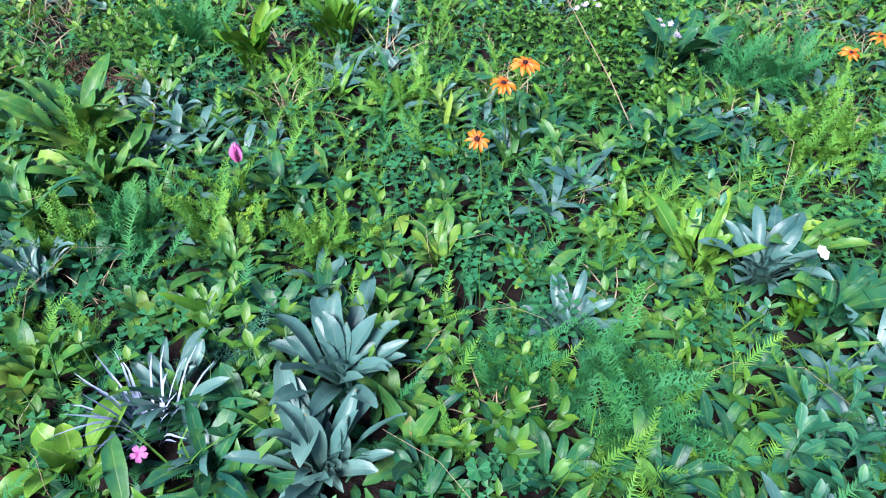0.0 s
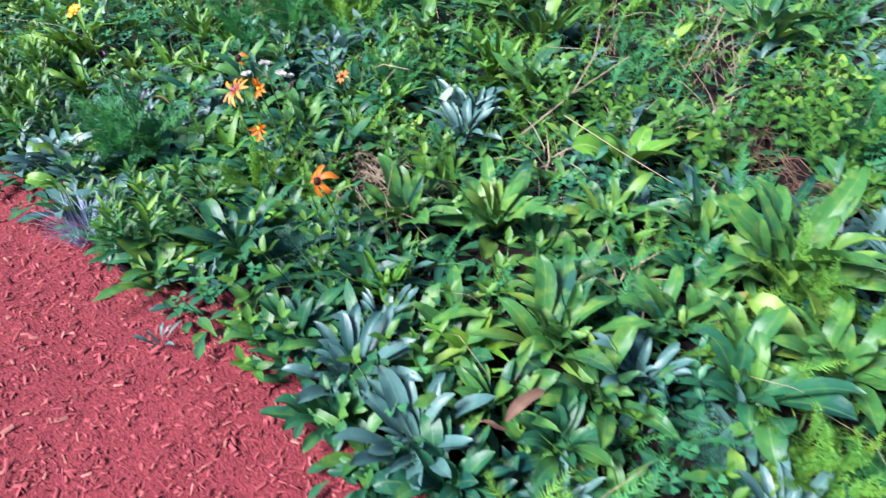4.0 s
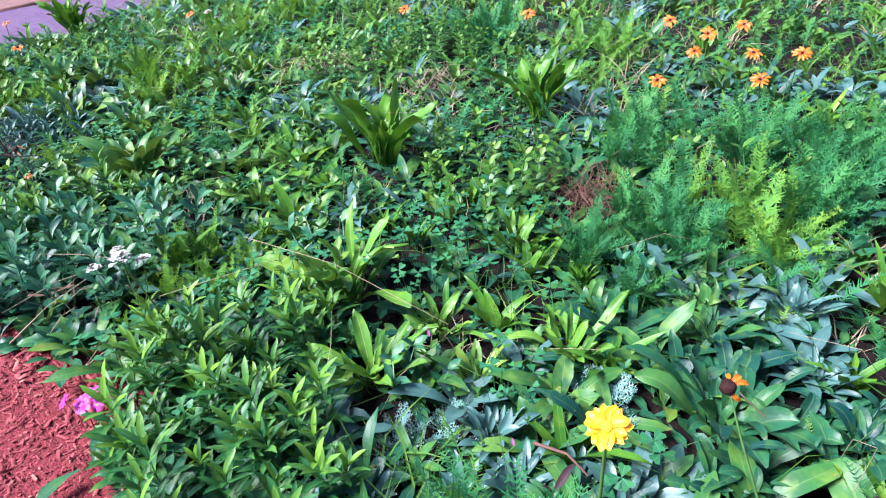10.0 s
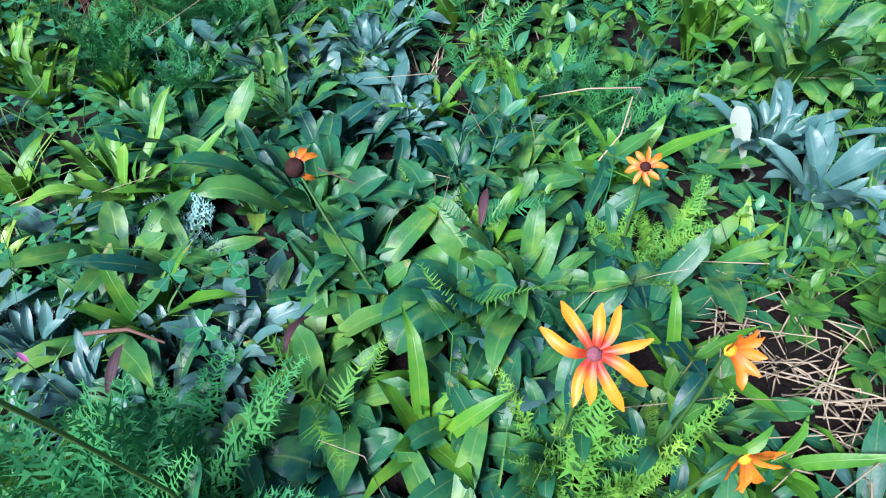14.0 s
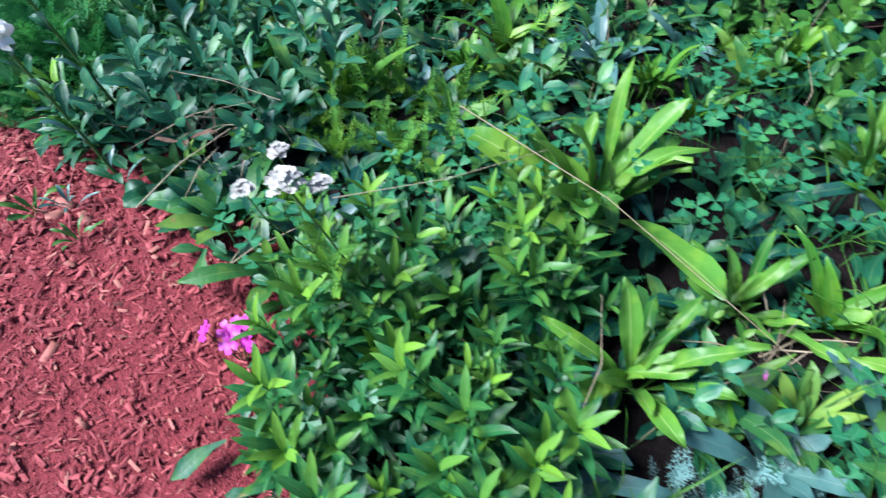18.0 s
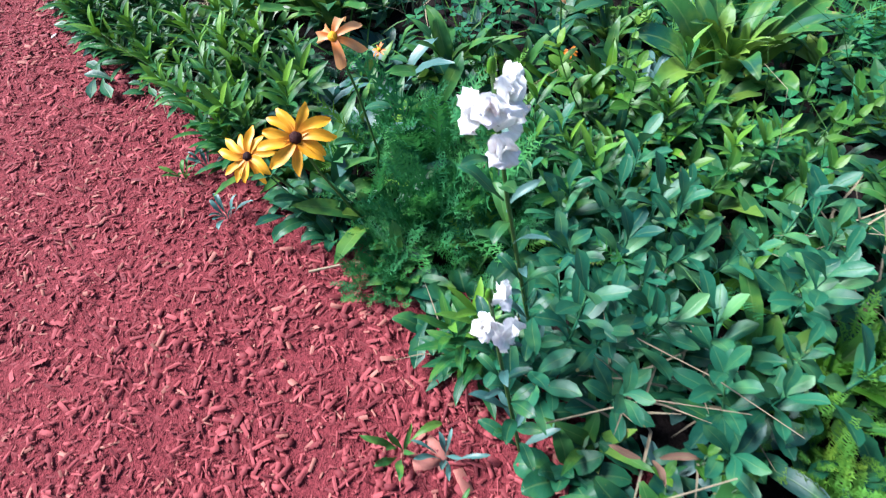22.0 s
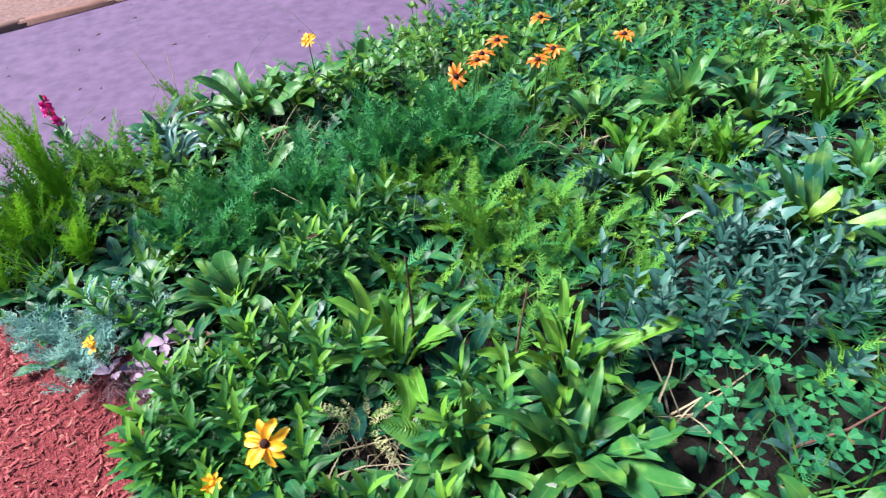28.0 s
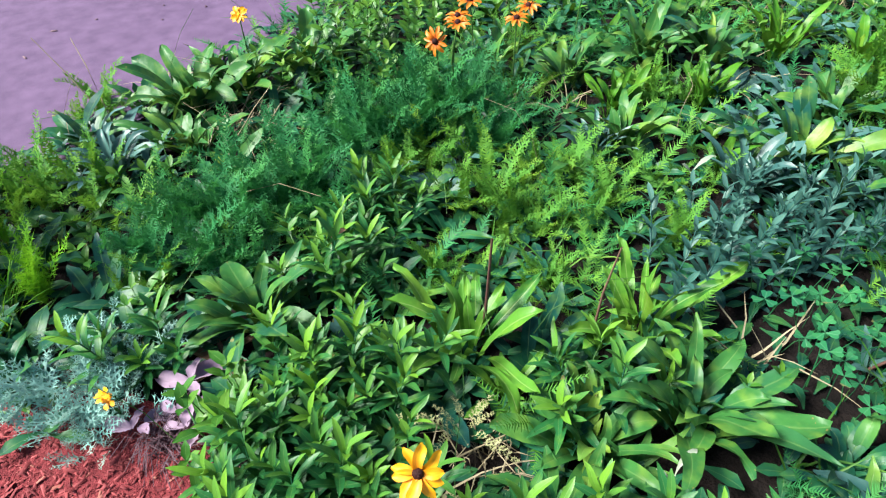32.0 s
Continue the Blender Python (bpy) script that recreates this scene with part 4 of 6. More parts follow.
broad_plant(-5.67, 1.41, 0.196)
broad_plant(-5.57, 1.20, 0.089)
broad_plant(-5.54, 1.09, 0.108)
broad_plant(-5.19, 1.56, 0.119)
broad_plant(-4.70, 1.58, 0.123)
broad_plant(-4.64, 1.70, 0.109)
broad_plant(-3.93, 1.36, 0.067)
broad_plant(-3.87, 1.50, 0.089)
broad_plant(-3.81, 1.90, 0.090)
broad_plant(-3.63, 2.05, 0.100)
broad_plant(-3.54, 2.01, 0.127)
broad_plant(-3.22, 1.52, 0.081)
broad_plant(-3.16, 2.58, 0.163)
broad_plant(-3.01, 1.66, 0.144)
broad_plant(-2.93, 2.96, 0.270)
broad_plant(-2.93, 1.18, 0.110)
broad_plant(-2.78, 3.42, 0.262)
broad_plant(-2.70, 1.49, 0.100)
broad_plant(-2.68, 2.83, 0.233)
broad_plant(-2.46, 2.37, 0.203)
broad_plant(-2.34, 1.49, 0.177)
broad_plant(-2.10, 1.63, 0.189)
broad_plant(-1.93, 1.63, 0.131)
broad_plant(-1.87, 3.38, 0.245)
broad_plant(-1.84, 1.86, 0.137)
broad_plant(-1.73, 1.10, 0.141)
broad_plant(-1.70, 1.33, 0.193)
broad_plant(-1.59, 1.98, 0.147)
broad_plant(-1.56, 1.27, 0.154)
broad_plant(-1.49, 1.58, 0.139)
broad_plant(-1.34, 1.92, 0.240)
broad_plant(-1.32, 1.60, 0.133)
broad_plant(-1.14, 1.67, 0.179)
broad_plant(-0.98, 0.89, 0.117)
broad_plant(-0.62, 1.29, 0.127)
broad_plant(-0.01, 1.35, 0.132)
broad_plant(0.42, 1.97, 0.126)
broad_plant(1.09, 1.43, 0.158)
clover_patch(-6.21, 0.93, 0.140)
clover_patch(-6.06, 0.82, 0.105)
clover_patch(-6.03, 1.00, 0.102)
clover_patch(-6.01, 1.34, 0.098)
clover_patch(-5.90, 0.91, 0.086)
clover_patch(-4.69, 2.36, 0.235)
clover_patch(-4.53, 1.23, 0.112)
clover_patch(-4.50, 1.48, 0.107)
clover_patch(-4.44, 1.61, 0.099)
clover_patch(-4.42, 1.30, 0.085)
clover_patch(-4.36, 1.92, 0.146)
clover_patch(-4.33, 1.78, 0.113)
clover_patch(-4.26, 1.66, 0.102)
clover_patch(-4.13, 1.81, 0.108)
clover_patch(-0.91, 1.08, 0.072)
clover_patch(-0.84, 1.06, 0.079)
clover_patch(-0.15, 1.32, 0.097)
clover_patch(-0.02, 1.79, 0.176)
clover_patch(0.26, 1.41, 0.103)
dark_yarrow(-7.38, 0.55, 0.187)
dark_yarrow(-7.36, 0.71, 0.194)
dark_yarrow(-7.35, -0.02, 0.164)
dark_yarrow(-7.34, 0.89, 0.180)
dark_yarrow(-7.31, -0.16, 0.113)
dark_yarrow(-7.30, 0.15, 0.152)
dark_yarrow(-7.27, 0.26, 0.154)
dark_yarrow(-7.17, 0.01, 0.112)
dark_yarrow(-7.15, 0.82, 0.134)
dark_yarrow(-7.11, 0.28, 0.117)
dark_yarrow(-5.88, 1.58, 0.099)
dark_yarrow(-5.87, 3.71, 0.300)
dark_yarrow(-5.63, 0.63, 0.117)
dark_yarrow(-5.51, 0.82, 0.129)
dark_yarrow(-5.48, 0.68, 0.164)
dark_yarrow(-5.41, 0.93, 0.082)
dark_yarrow(-5.40, 0.59, 0.084)
dark_yarrow(-5.37, 0.71, 0.133)
dark_yarrow(-5.37, 0.82, 0.090)
dark_yarrow(-5.29, 0.55, 0.079)
dark_yarrow(-4.24, 2.82, 0.256)
dark_yarrow(-3.99, 2.11, 0.147)
dark_yarrow(-3.96, 3.04, 0.300)
dark_yarrow(-3.93, 2.41, 0.195)
dark_yarrow(-3.75, 2.30, 0.150)
dark_yarrow(-3.73, 2.00, 0.112)
dark_yarrow(-3.57, 3.17, 0.300)
dark_yarrow(-3.54, 2.79, 0.214)
dark_yarrow(-3.42, 1.19, 0.194)
dark_yarrow(-3.26, 3.25, 0.289)
dark_yarrow(-2.96, 2.10, 0.136)
dark_yarrow(-1.22, 2.76, 0.230)
dark_yarrow(-0.95, 1.43, 0.133)
dark_yarrow(0.15, 0.94, 0.123)
dark_yarrow(0.42, 0.85, 0.185)
dark_yarrow(1.33, 2.61, 0.300)
deep_plant(-6.32, 0.59, 0.102)
deep_plant(-6.02, 0.40, 0.079)
deep_plant(-5.96, 0.66, 0.105)
deep_plant(-5.89, 1.06, 0.078)
deep_plant(-5.87, 1.38, 0.102)
deep_plant(-5.75, 0.80, 0.107)
deep_plant(-5.59, 1.02, 0.081)
deep_plant(-5.51, 0.45, 0.100)
deep_plant(-5.44, 0.47, 0.086)
deep_plant(-5.10, 1.45, 0.090)
deep_plant(-5.04, 1.00, 0.074)
deep_plant(-4.59, 1.25, 0.091)
deep_plant(-4.43, 1.19, 0.081)
deep_plant(-3.50, 1.34, 0.089)
deep_plant(-3.41, 2.10, 0.084)
deep_plant(-3.39, 1.76, 0.162)
deep_plant(-3.37, 1.94, 0.088)
deep_plant(-3.32, 1.61, 0.093)
deep_plant(-3.28, 1.85, 0.082)
deep_plant(-3.15, 1.91, 0.101)
deep_plant(-3.05, 1.45, 0.092)
deep_plant(-2.93, 1.40, 0.111)
deep_plant(-2.91, 1.61, 0.115)
deep_plant(-2.75, 2.17, 0.101)
deep_plant(-2.64, 1.08, 0.154)
deep_plant(-2.27, 0.97, 0.117)
deep_plant(-2.01, 0.85, 0.115)
deep_plant(-1.82, 0.81, 0.092)
deep_plant(-1.69, 0.89, 0.128)
deep_plant(-1.56, 1.11, 0.133)
deep_plant(-1.28, 1.47, 0.167)
deep_plant(-0.50, 1.63, 0.146)
deep_plant(-0.02, 0.63, 0.093)
deep_plant(0.24, 0.66, 0.107)
deep_plant(0.49, 0.66, 0.108)
deep_plant(0.83, 2.04, 0.173)
deep_plant(1.02, 2.76, 0.243)
deep_plant(1.07, 1.17, 0.173)
dill_plant(-3.00, 1.14, 0.115)
dill_plant(-2.54, 1.22, 0.175)
dill_plant(-1.29, 1.30, 0.109)
dill_plant(-0.51, 0.97, 0.137)
frost_plant(-7.13, -0.27, 0.076)
frost_plant(-7.12, -0.36, 0.098)
frost_plant(-7.03, -0.42, 0.104)
frost_plant(-7.02, -0.32, 0.083)
frost_plant(-6.92, -0.39, 0.100)
frost_plant(-3.96, 1.08, 0.051)
frost_plant(-3.86, 1.27, 0.080)
frost_plant(-3.84, 1.35, 0.074)
frost_plant(-3.78, 1.43, 0.065)
frost_plant(-3.60, 1.64, 0.090)
frost_plant(-3.50, 1.58, 0.080)
herb_plant(-7.86, 1.08, 0.215)
herb_plant(-7.78, 0.83, 0.183)
herb_plant(-7.69, 0.64, 0.153)
herb_plant(-5.94, 2.76, 0.300)
herb_plant(-5.86, 3.33, 0.300)
herb_plant(-5.59, 1.13, 0.087)
herb_plant(-4.53, 2.30, 0.280)
herb_plant(-4.50, 1.34, 0.102)
herb_plant(-4.33, 1.27, 0.095)
herb_plant(-3.06, 2.35, 0.154)
herb_plant(-2.47, 1.69, 0.133)
herb_plant(-2.17, 2.37, 0.189)
herb_plant(-1.76, 2.38, 0.115)
herb_plant(-1.46, 2.68, 0.211)
herb_plant(0.46, 2.98, 0.300)
herb_plant(0.74, 2.45, 0.300)
herb_plant(0.90, 3.13, 0.300)
lance_plant(-7.04, 0.40, 0.072)
lance_plant(-7.00, -0.25, 0.097)
lance_plant(-7.00, 0.14, 0.067)
lance_plant(-6.96, 0.27, 0.082)
lance_plant(-6.88, 0.19, 0.064)
lance_plant(-6.74, 0.02, 0.105)
lance_plant(-6.69, -0.03, 0.089)
lance_plant(-6.63, 0.14, 0.080)
lance_plant(-6.62, 0.04, 0.099)
lance_plant(-6.57, -0.09, 0.158)
lance_plant(-6.52, -0.20, 0.157)
lance_plant(-6.36, -0.13, 0.130)
lance_plant(-6.33, 0.41, 0.085)
lance_plant(-6.31, -0.08, 0.158)
lance_plant(-6.21, 0.04, 0.134)
lance_plant(-6.07, 0.30, 0.096)
lance_plant(-6.02, 0.22, 0.107)
lance_plant(-5.93, 0.40, 0.089)
lance_plant(-5.88, 0.32, 0.113)
lance_plant(-5.81, 0.35, 0.084)
lance_plant(-5.79, 0.24, 0.096)
lance_plant(-5.72, 0.29, 0.069)
lance_plant(-5.50, 0.92, 0.070)
lance_plant(-5.50, 1.24, 0.069)
lance_plant(-5.37, 0.99, 0.056)
lance_plant(-5.36, 1.32, 0.058)
lance_plant(-5.10, 0.69, 0.048)
lance_plant(-4.49, 1.07, 0.062)
lance_plant(-4.39, 1.00, 0.079)
lance_plant(-4.34, 1.36, 0.050)
lance_plant(-4.32, 0.91, 0.082)
lance_plant(-4.29, 1.08, 0.075)
lance_plant(-4.28, 1.23, 0.067)
lance_plant(-4.22, 1.01, 0.092)
lance_plant(-4.22, 0.83, 0.078)
lance_plant(-4.22, 1.32, 0.066)
lance_plant(-4.16, 1.12, 0.086)
lance_plant(-4.08, 0.99, 0.104)
lance_plant(-4.06, 1.14, 0.075)
lance_plant(-4.04, 1.06, 0.069)
lance_plant(-3.95, 0.82, 0.151)
lance_plant(-3.89, 1.05, 0.090)
lance_plant(-3.01, 1.00, 0.147)
lance_plant(-2.93, 0.86, 0.104)
lime_plant(-8.56, 2.07, 0.300)
lime_plant(-7.03, 1.25, 0.157)
lime_plant(-6.89, 1.93, 0.190)
lime_plant(-6.87, 1.49, 0.157)
lime_plant(-6.66, 2.06, 0.183)
lime_plant(-6.41, 0.43, 0.079)
lime_plant(-6.37, 2.35, 0.171)
lime_plant(-5.75, 1.03, 0.089)
lime_plant(-4.97, 2.13, 0.300)
lime_plant(-4.82, 1.50, 0.115)
lime_plant(-4.80, 2.92, 0.294)
lime_plant(-4.56, 1.80, 0.121)
lime_plant(-4.45, 2.09, 0.130)
lime_plant(-4.44, 1.82, 0.113)
lime_plant(-3.91, 1.99, 0.107)
lime_plant(-3.68, 1.44, 0.045)
lime_plant(-3.63, 1.68, 0.058)
lime_plant(-2.99, 3.82, 0.197)
lime_plant(-2.68, 2.44, 0.199)
lime_plant(-2.18, 1.22, 0.124)
lime_plant(-0.87, 2.60, 0.271)
lime_plant(-0.53, 2.89, 0.294)
lime_plant(0.22, 1.33, 0.100)
lime_plant(0.63, 0.96, 0.084)
lime_plant(0.98, 1.16, 0.125)
ovate_plant(-5.29, 0.98, 0.145)
ovate_plant(-5.17, 1.02, 0.085)
ovate_plant(-5.16, 0.91, 0.101)
ovate_plant(-5.08, 1.28, 0.101)
ovate_plant(-5.04, 0.81, 0.141)
ovate_plant(-4.91, 1.10, 0.104)
ovate_plant(0.85, 0.70, 0.148)
silver_plant(-7.74, -0.10, 0.134)
silver_plant(-6.92, 1.05, 0.113)
silver_plant(-6.54, 1.23, 0.137)
silver_plant(-5.65, 1.22, 0.092)
silver_plant(-3.80, 1.12, 0.065)
silver_plant(-3.72, 1.40, 0.095)
silver_plant(-3.66, 1.25, 0.082)
silver_plant(-3.60, 1.34, 0.092)
silver_plant(-3.57, 0.98, 0.153)
silver_plant(-3.53, 1.44, 0.067)
silver_plant(-3.43, 1.43, 0.089)
silver_plant(-3.42, 2.22, 0.121)
silver_plant(-3.41, 0.99, 0.129)
silver_plant(-3.34, 1.34, 0.079)
silver_plant(-3.28, 2.01, 0.096)
silver_plant(-2.55, 2.12, 0.146)
silver_plant(-2.49, 1.98, 0.145)
silver_plant(-2.11, 1.12, 0.103)
silver_plant(-2.05, 0.96, 0.150)
silver_plant(-1.81, 0.92, 0.146)
silver_plant(-1.50, 1.36, 0.142)
silver_plant(-1.50, 1.00, 0.081)
silver_plant(-1.12, 1.20, 0.120)
silver_plant(-1.08, 2.12, 0.127)
silver_plant(-0.62, 0.83, 0.127)
silver_plant(-0.24, 0.67, 0.177)
silver_plant(-0.23, 0.89, 0.198)
silver_plant(0.34, 1.10, 0.134)
silver_plant(0.93, 1.32, 0.183)
silver_plant(0.96, 0.78, 0.103)
silver_clump(-6.47, 1.05, 0.152)
silver_clump(-6.42, 0.78, 0.107)
silver_clump(-6.41, 1.20, 0.167)
silver_clump(-6.34, 0.92, 0.126)
silver_clump(-6.28, 1.31, 0.123)
silver_clump(-6.27, 1.15, 0.142)
spoon_plant(-5.23, 0.70, 0.075)
spoon_plant(-5.18, 0.63, 0.055)
spoon_plant(-4.89, 0.78, 0.066)
spoon_plant(-4.77, 0.85, 0.078)
spoon_plant(-3.46, 1.10, 0.091)
spoon_plant(-3.23, 1.32, 0.092)
spoon_plant(-3.10, 1.64, 0.106)
spoon_lime_plant(-3.60, 1.06, 0.112)
spoon_lime_plant(-3.39, 0.92, 0.098)
spoon_lime_plant(-1.92, 2.14, 0.150)
spoon_lime_plant(-0.78, 0.66, 0.104)
strap_plant(-6.59, 0.30, 0.206)
strap_plant(-6.46, 0.29, 0.088)
strap_plant(-6.41, 0.62, 0.191)
strap_plant(-5.64, 0.86, 0.111)
strap_plant(-5.07, 1.62, 0.124)
strap_plant(-4.35, 1.50, 0.252)
strap_plant(-4.15, 2.00, 0.153)
strap_plant(-4.07, 1.57, 0.119)
strap_plant(-4.06, 1.33, 0.167)
strap_plant(-3.76, 1.72, 0.155)
strap_plant(0.76, 1.36, 0.203)
yarrow_plant(-8.12, -0.03, 0.115)
yarrow_plant(-7.74, -0.30, 0.161)
yarrow_plant(-7.67, -0.18, 0.145)
yarrow_plant(-7.42, 3.33, 0.300)
yarrow_plant(-7.35, 2.68, 0.300)
yarrow_plant(-7.23, -0.18, 0.094)
yarrow_plant(-7.16, 0.51, 0.125)
yarrow_plant(-7.16, 0.62, 0.145)
yarrow_plant(-6.95, 1.40, 0.140)
yarrow_plant(-6.93, 0.60, 0.162)
yarrow_plant(-6.91, 0.82, 0.138)
yarrow_plant(-6.81, 0.42, 0.107)
yarrow_plant(-6.79, 0.63, 0.126)
yarrow_plant(-6.77, 0.76, 0.115)
yarrow_plant(-6.77, 0.87, 0.117)
yarrow_plant(-6.64, 0.55, 0.090)
yarrow_plant(-6.57, 0.93, 0.097)
yarrow_plant(-6.43, 1.94, 0.300)
yarrow_plant(-5.77, 0.92, 0.100)
yarrow_plant(-5.11, 3.86, 0.300)
yarrow_plant(-4.89, 1.29, 0.115)
yarrow_plant(-4.85, 1.14, 0.074)
yarrow_plant(-4.78, 1.35, 0.086)
yarrow_plant(-4.76, 1.45, 0.095)
yarrow_plant(-4.74, 1.19, 0.102)
yarrow_plant(-4.69, 1.28, 0.095)
yarrow_plant(-4.68, 1.02, 0.079)
yarrow_plant(-3.79, 2.58, 0.244)
yarrow_plant(-3.67, 1.72, 0.059)
yarrow_plant(-3.59, 2.49, 0.183)
yarrow_plant(-3.10, 2.18, 0.108)
yarrow_plant(-2.86, 1.34, 0.155)
yarrow_plant(-2.81, 1.79, 0.112)
yarrow_plant(-1.30, 0.93, 0.151)
yarrow_plant(-1.21, 1.83, 0.173)
yarrow_plant(-1.12, 1.36, 0.146)
yarrow_plant(-0.92, 0.96, 0.108)
yarrow_plant(-0.66, 1.42, 0.184)
yarrow_plant(-0.38, 1.38, 0.133)
yarrow_plant(-0.14, 2.24, 0.181)
yarrow_plant(0.02, 0.73, 0.074)
yarrow_plant(0.50, 1.40, 0.103)
yarrow_plant(0.59, 0.67, 0.072)
yarrow_plant(0.75, 1.58, 0.147)
yarrow_plant(1.41, 2.04, 0.264)


# ---- flowers, space by space ----
# first stretch
daisy(0.092, 1.624, 0.285, 0.036, -90, 60, "small orange daisy with a dark disc and curled petals", 10, "orange", droop=30, disc_size=0.26)
daisy(0.186, 1.923, 0.326, 0.044, -80, 75, "orange daisy with drooping petals among green herbs", 12, "orange", droop=40, disc_size=0.22)
daisy(0.255, 1.955, 0.385, 0.048, -80, 75, "orange daisy with drooping petals among green herbs", 12, "orange", droop=35, disc_size=0.20)
daisy(1.576, 2.342, 0.30, 0.040, -90, 70, "small orange daisy standing among feathery leaves", 10, "orange", droop=30)
daisy(1.75, 2.465, 0.32, 0.042, -90, 70, "small orange daisy standing among feathery leaves", 10, "orange", droop=30)
bud = tagged(new("pink_bud"), "upright pink flower bud wrapped in a green leaf", "flower")
bud.location = (-0.665, 1.644, 0)
stem_to(bud, (0, 0, 0.165), 0.003, 0.01, 5)
for i in range(5):
    part("petal", mesh_of("petal", blade(0.070, 0.042, 7, 86, 100, lance, 0.55, 0.03, 0, i), PETAL["pink"]), bud, pose(0, 0, 0.160, -6, 0, 72 * i))
for i in range(2):
    part("leaf", STOCK["broad"][i], bud, pose(0, 0, 0.06, 14, 0, 200 + 130 * i) @ Matrix.Scale(0.11, 4))
small_blooms(0.568, 2.596, 0.36, 5, 0.012, "lilac", "thin herb with tiny lilac flowers", "lilac_flower", 0.05)
small_blooms(0.913, 2.511, 0.31, 5, 0.012, "lilac", "thin herb with tiny lilac flowers", "lilac_flower", 0.06)
stalk([(0.75, 2.05, 0.02), (0.62, 2.2, 0.22), (0.46, 2.5, 0.42), (0.40, 2.7, 0.55)], 0.0025, "straw", "dry_stalk", "thin dry stalk leaning over the herbs")
grass_tuft(-0.649, 0.754, 0.13, 34, "fescue", "blue_leaved_tuft", "tuft of narrow pale blue upright leaves", 0.20, 0.0085)
straw_patch(-1.60, 2.48, 0.13, 60, mat="brown")
straw_patch(-1.376, 2.325, 0.12, 60, mat="brown")
small_blooms(-0.62, 0.66, 0.10, 1, 0.018, "pink", "fallen pale pink bloom beside the blue tuft", "pink_bloom", 0.01)

# second stretch
daisy(-2.936, 1.382, 0.349, 0.055, -100, 58, "orange daisy with a red ring round its centre", 10, "two_tone", CONE_RED, 14, 0.14, foot=(0.03, 0.05), missing=(3,), width=0.24)
daisy(-2.82, 1.392, 0.385, 0.034, -60, 30, "half-open orange daisy bud on a leafy stem", 9, "orange", GOLD, -45, 0.2, missing=(0, 1, 2))
daisy(-2.776, 1.332, 0.292, 0.036, -60, 10, "half-open orange daisy bud turned sideways", 9, "orange", GOLD, -40, 0.2, missing=(0, 1))
daisy(-2.86, 1.76, 0.26, 0.026, -100, 50, "tiny orange daisy with a dark disc", 9, "orange", DISC, 15, 0.3)
daisy(-2.444, 1.262, 0.276, 0.055, -90, 40, "wilting orange daisy with hanging petals", 8, "orange", DISC, 70, 0.22, missing=(2, 5))
daisy(-3.378, 1.691, 0.216, 0.032, -100, 45, "spent daisy head with a dark cone and few petals", 9, "orange", DISC, 70, 0.5, foot=(0.16, -0.10), missing=(1, 2, 3, 4, 6))
daisy(-3.348, 1.167, 0.579, 0.0215, -90, 62, "round bright yellow flower on a bare green stem", 17, "lemon", GOLD, -2, 0.34, foot=(0.02, 0.03), width=0.62, name="yellow_flower", leafy=1)
yarrow_flower(-2.559, 1.262, 0.59, "white yarrow flower on a tall thin stem", 5, 0.021, (0.05, 0.04))
yarrow_flower(-4.388, 0.98, 0.43, "white yarrow flower head with smaller heads beside it", 4, 0.046, (0.02, 0.05))
small_blooms(-4.425, 0.800, 0.085, 5, 0.020, "magenta", "magenta flowers lying low at the mulch's edge", "magenta_flower", 0.032)
grass_tuft(-3.138, 0.844, 0.15, 150, "fescue", "blue_fescue", "tuft of fine silvery blue grass at the mulch's edge", 0.15, 0.0028)
straw_patch(-2.56, 1.61, 0.15, 26)
straw_patch(-2.647, 1.63, 0.08, 25)
straw_patch(-2.45, 1.52, 0.15, 60, high=0.10)
straw_patch(-1.93, 2.98, 0.16, 26, high=0.22)
straw_patch(-4.14, 2.40, 0.15, 130, mat="brown", high=0.12)
straw_patch(-3.86, 2.90, 0.14, 45)
for i, (a, b, c) in enumerate(((-5.37, 3.54, 0.30), (-4.709, 3.889, 0.28), (-4.379, 4.016, 0.28), (-4.16, 3.616, 0.27), (-4.007, 3.764, 0.26), (-4.026, 3.377, 0.24), (-4.342, 3.122, 0.24),
                               (-4.408, 3.57, 0.245), (-4.41, 3.688, 0.30), (-6.40, 3.52, 0.20), (-7.095, 2.371, 0.30), (-7.909, 1.541, 0.30))):
    daisy(a, b, c, 0.038 if i < 10 else 0.028, -70, 50 + 5 * (i % 4), "orange daisy in full bloom far back in the bed", 11, "orange", droop=22)
yarrow_flower(-7.0, 2.45, 0.32, "small white yarrow flower far back in the bed", 2, 0.05)
rosette("white_leaf", -2.63, 1.99, 0.12, "pale_leaf", "single pale upturned leaf in the bed", "leaf", 2).location.z = 0.06

for a, b, c in ((-3.30, 1.40, 0.17), (-3.09, 1.66, 0.17), (-3.50, 1.30, 0.16)):
    rosette("purple_leaf", a, b, 0.05, "withered_leaf", "small withered dark purple leaf among green leaves", "leaf", 2).location.z = c
for a, b, c in ((-3.93, 1.42, 0.19), (-3.60, 1.32, 0.19)):
    tagged(new("fallen_petal", mesh_of("fallen_petal", blade(0.018, 0.007, 5, 50, 80, lance, 0.3), PETAL["pink"])), "single pink petal caught in the leaves", "petal").matrix_world = pose(a, b, c, 0, 0, 70)
stalk([(-2.32, 2.10, 0.04), (-2.22, 2.28, 0.16), (-2.10, 2.45, 0.27)], 0.004, "straw", "dry_stalk", "thick beige dry stalk leaning in the bed")
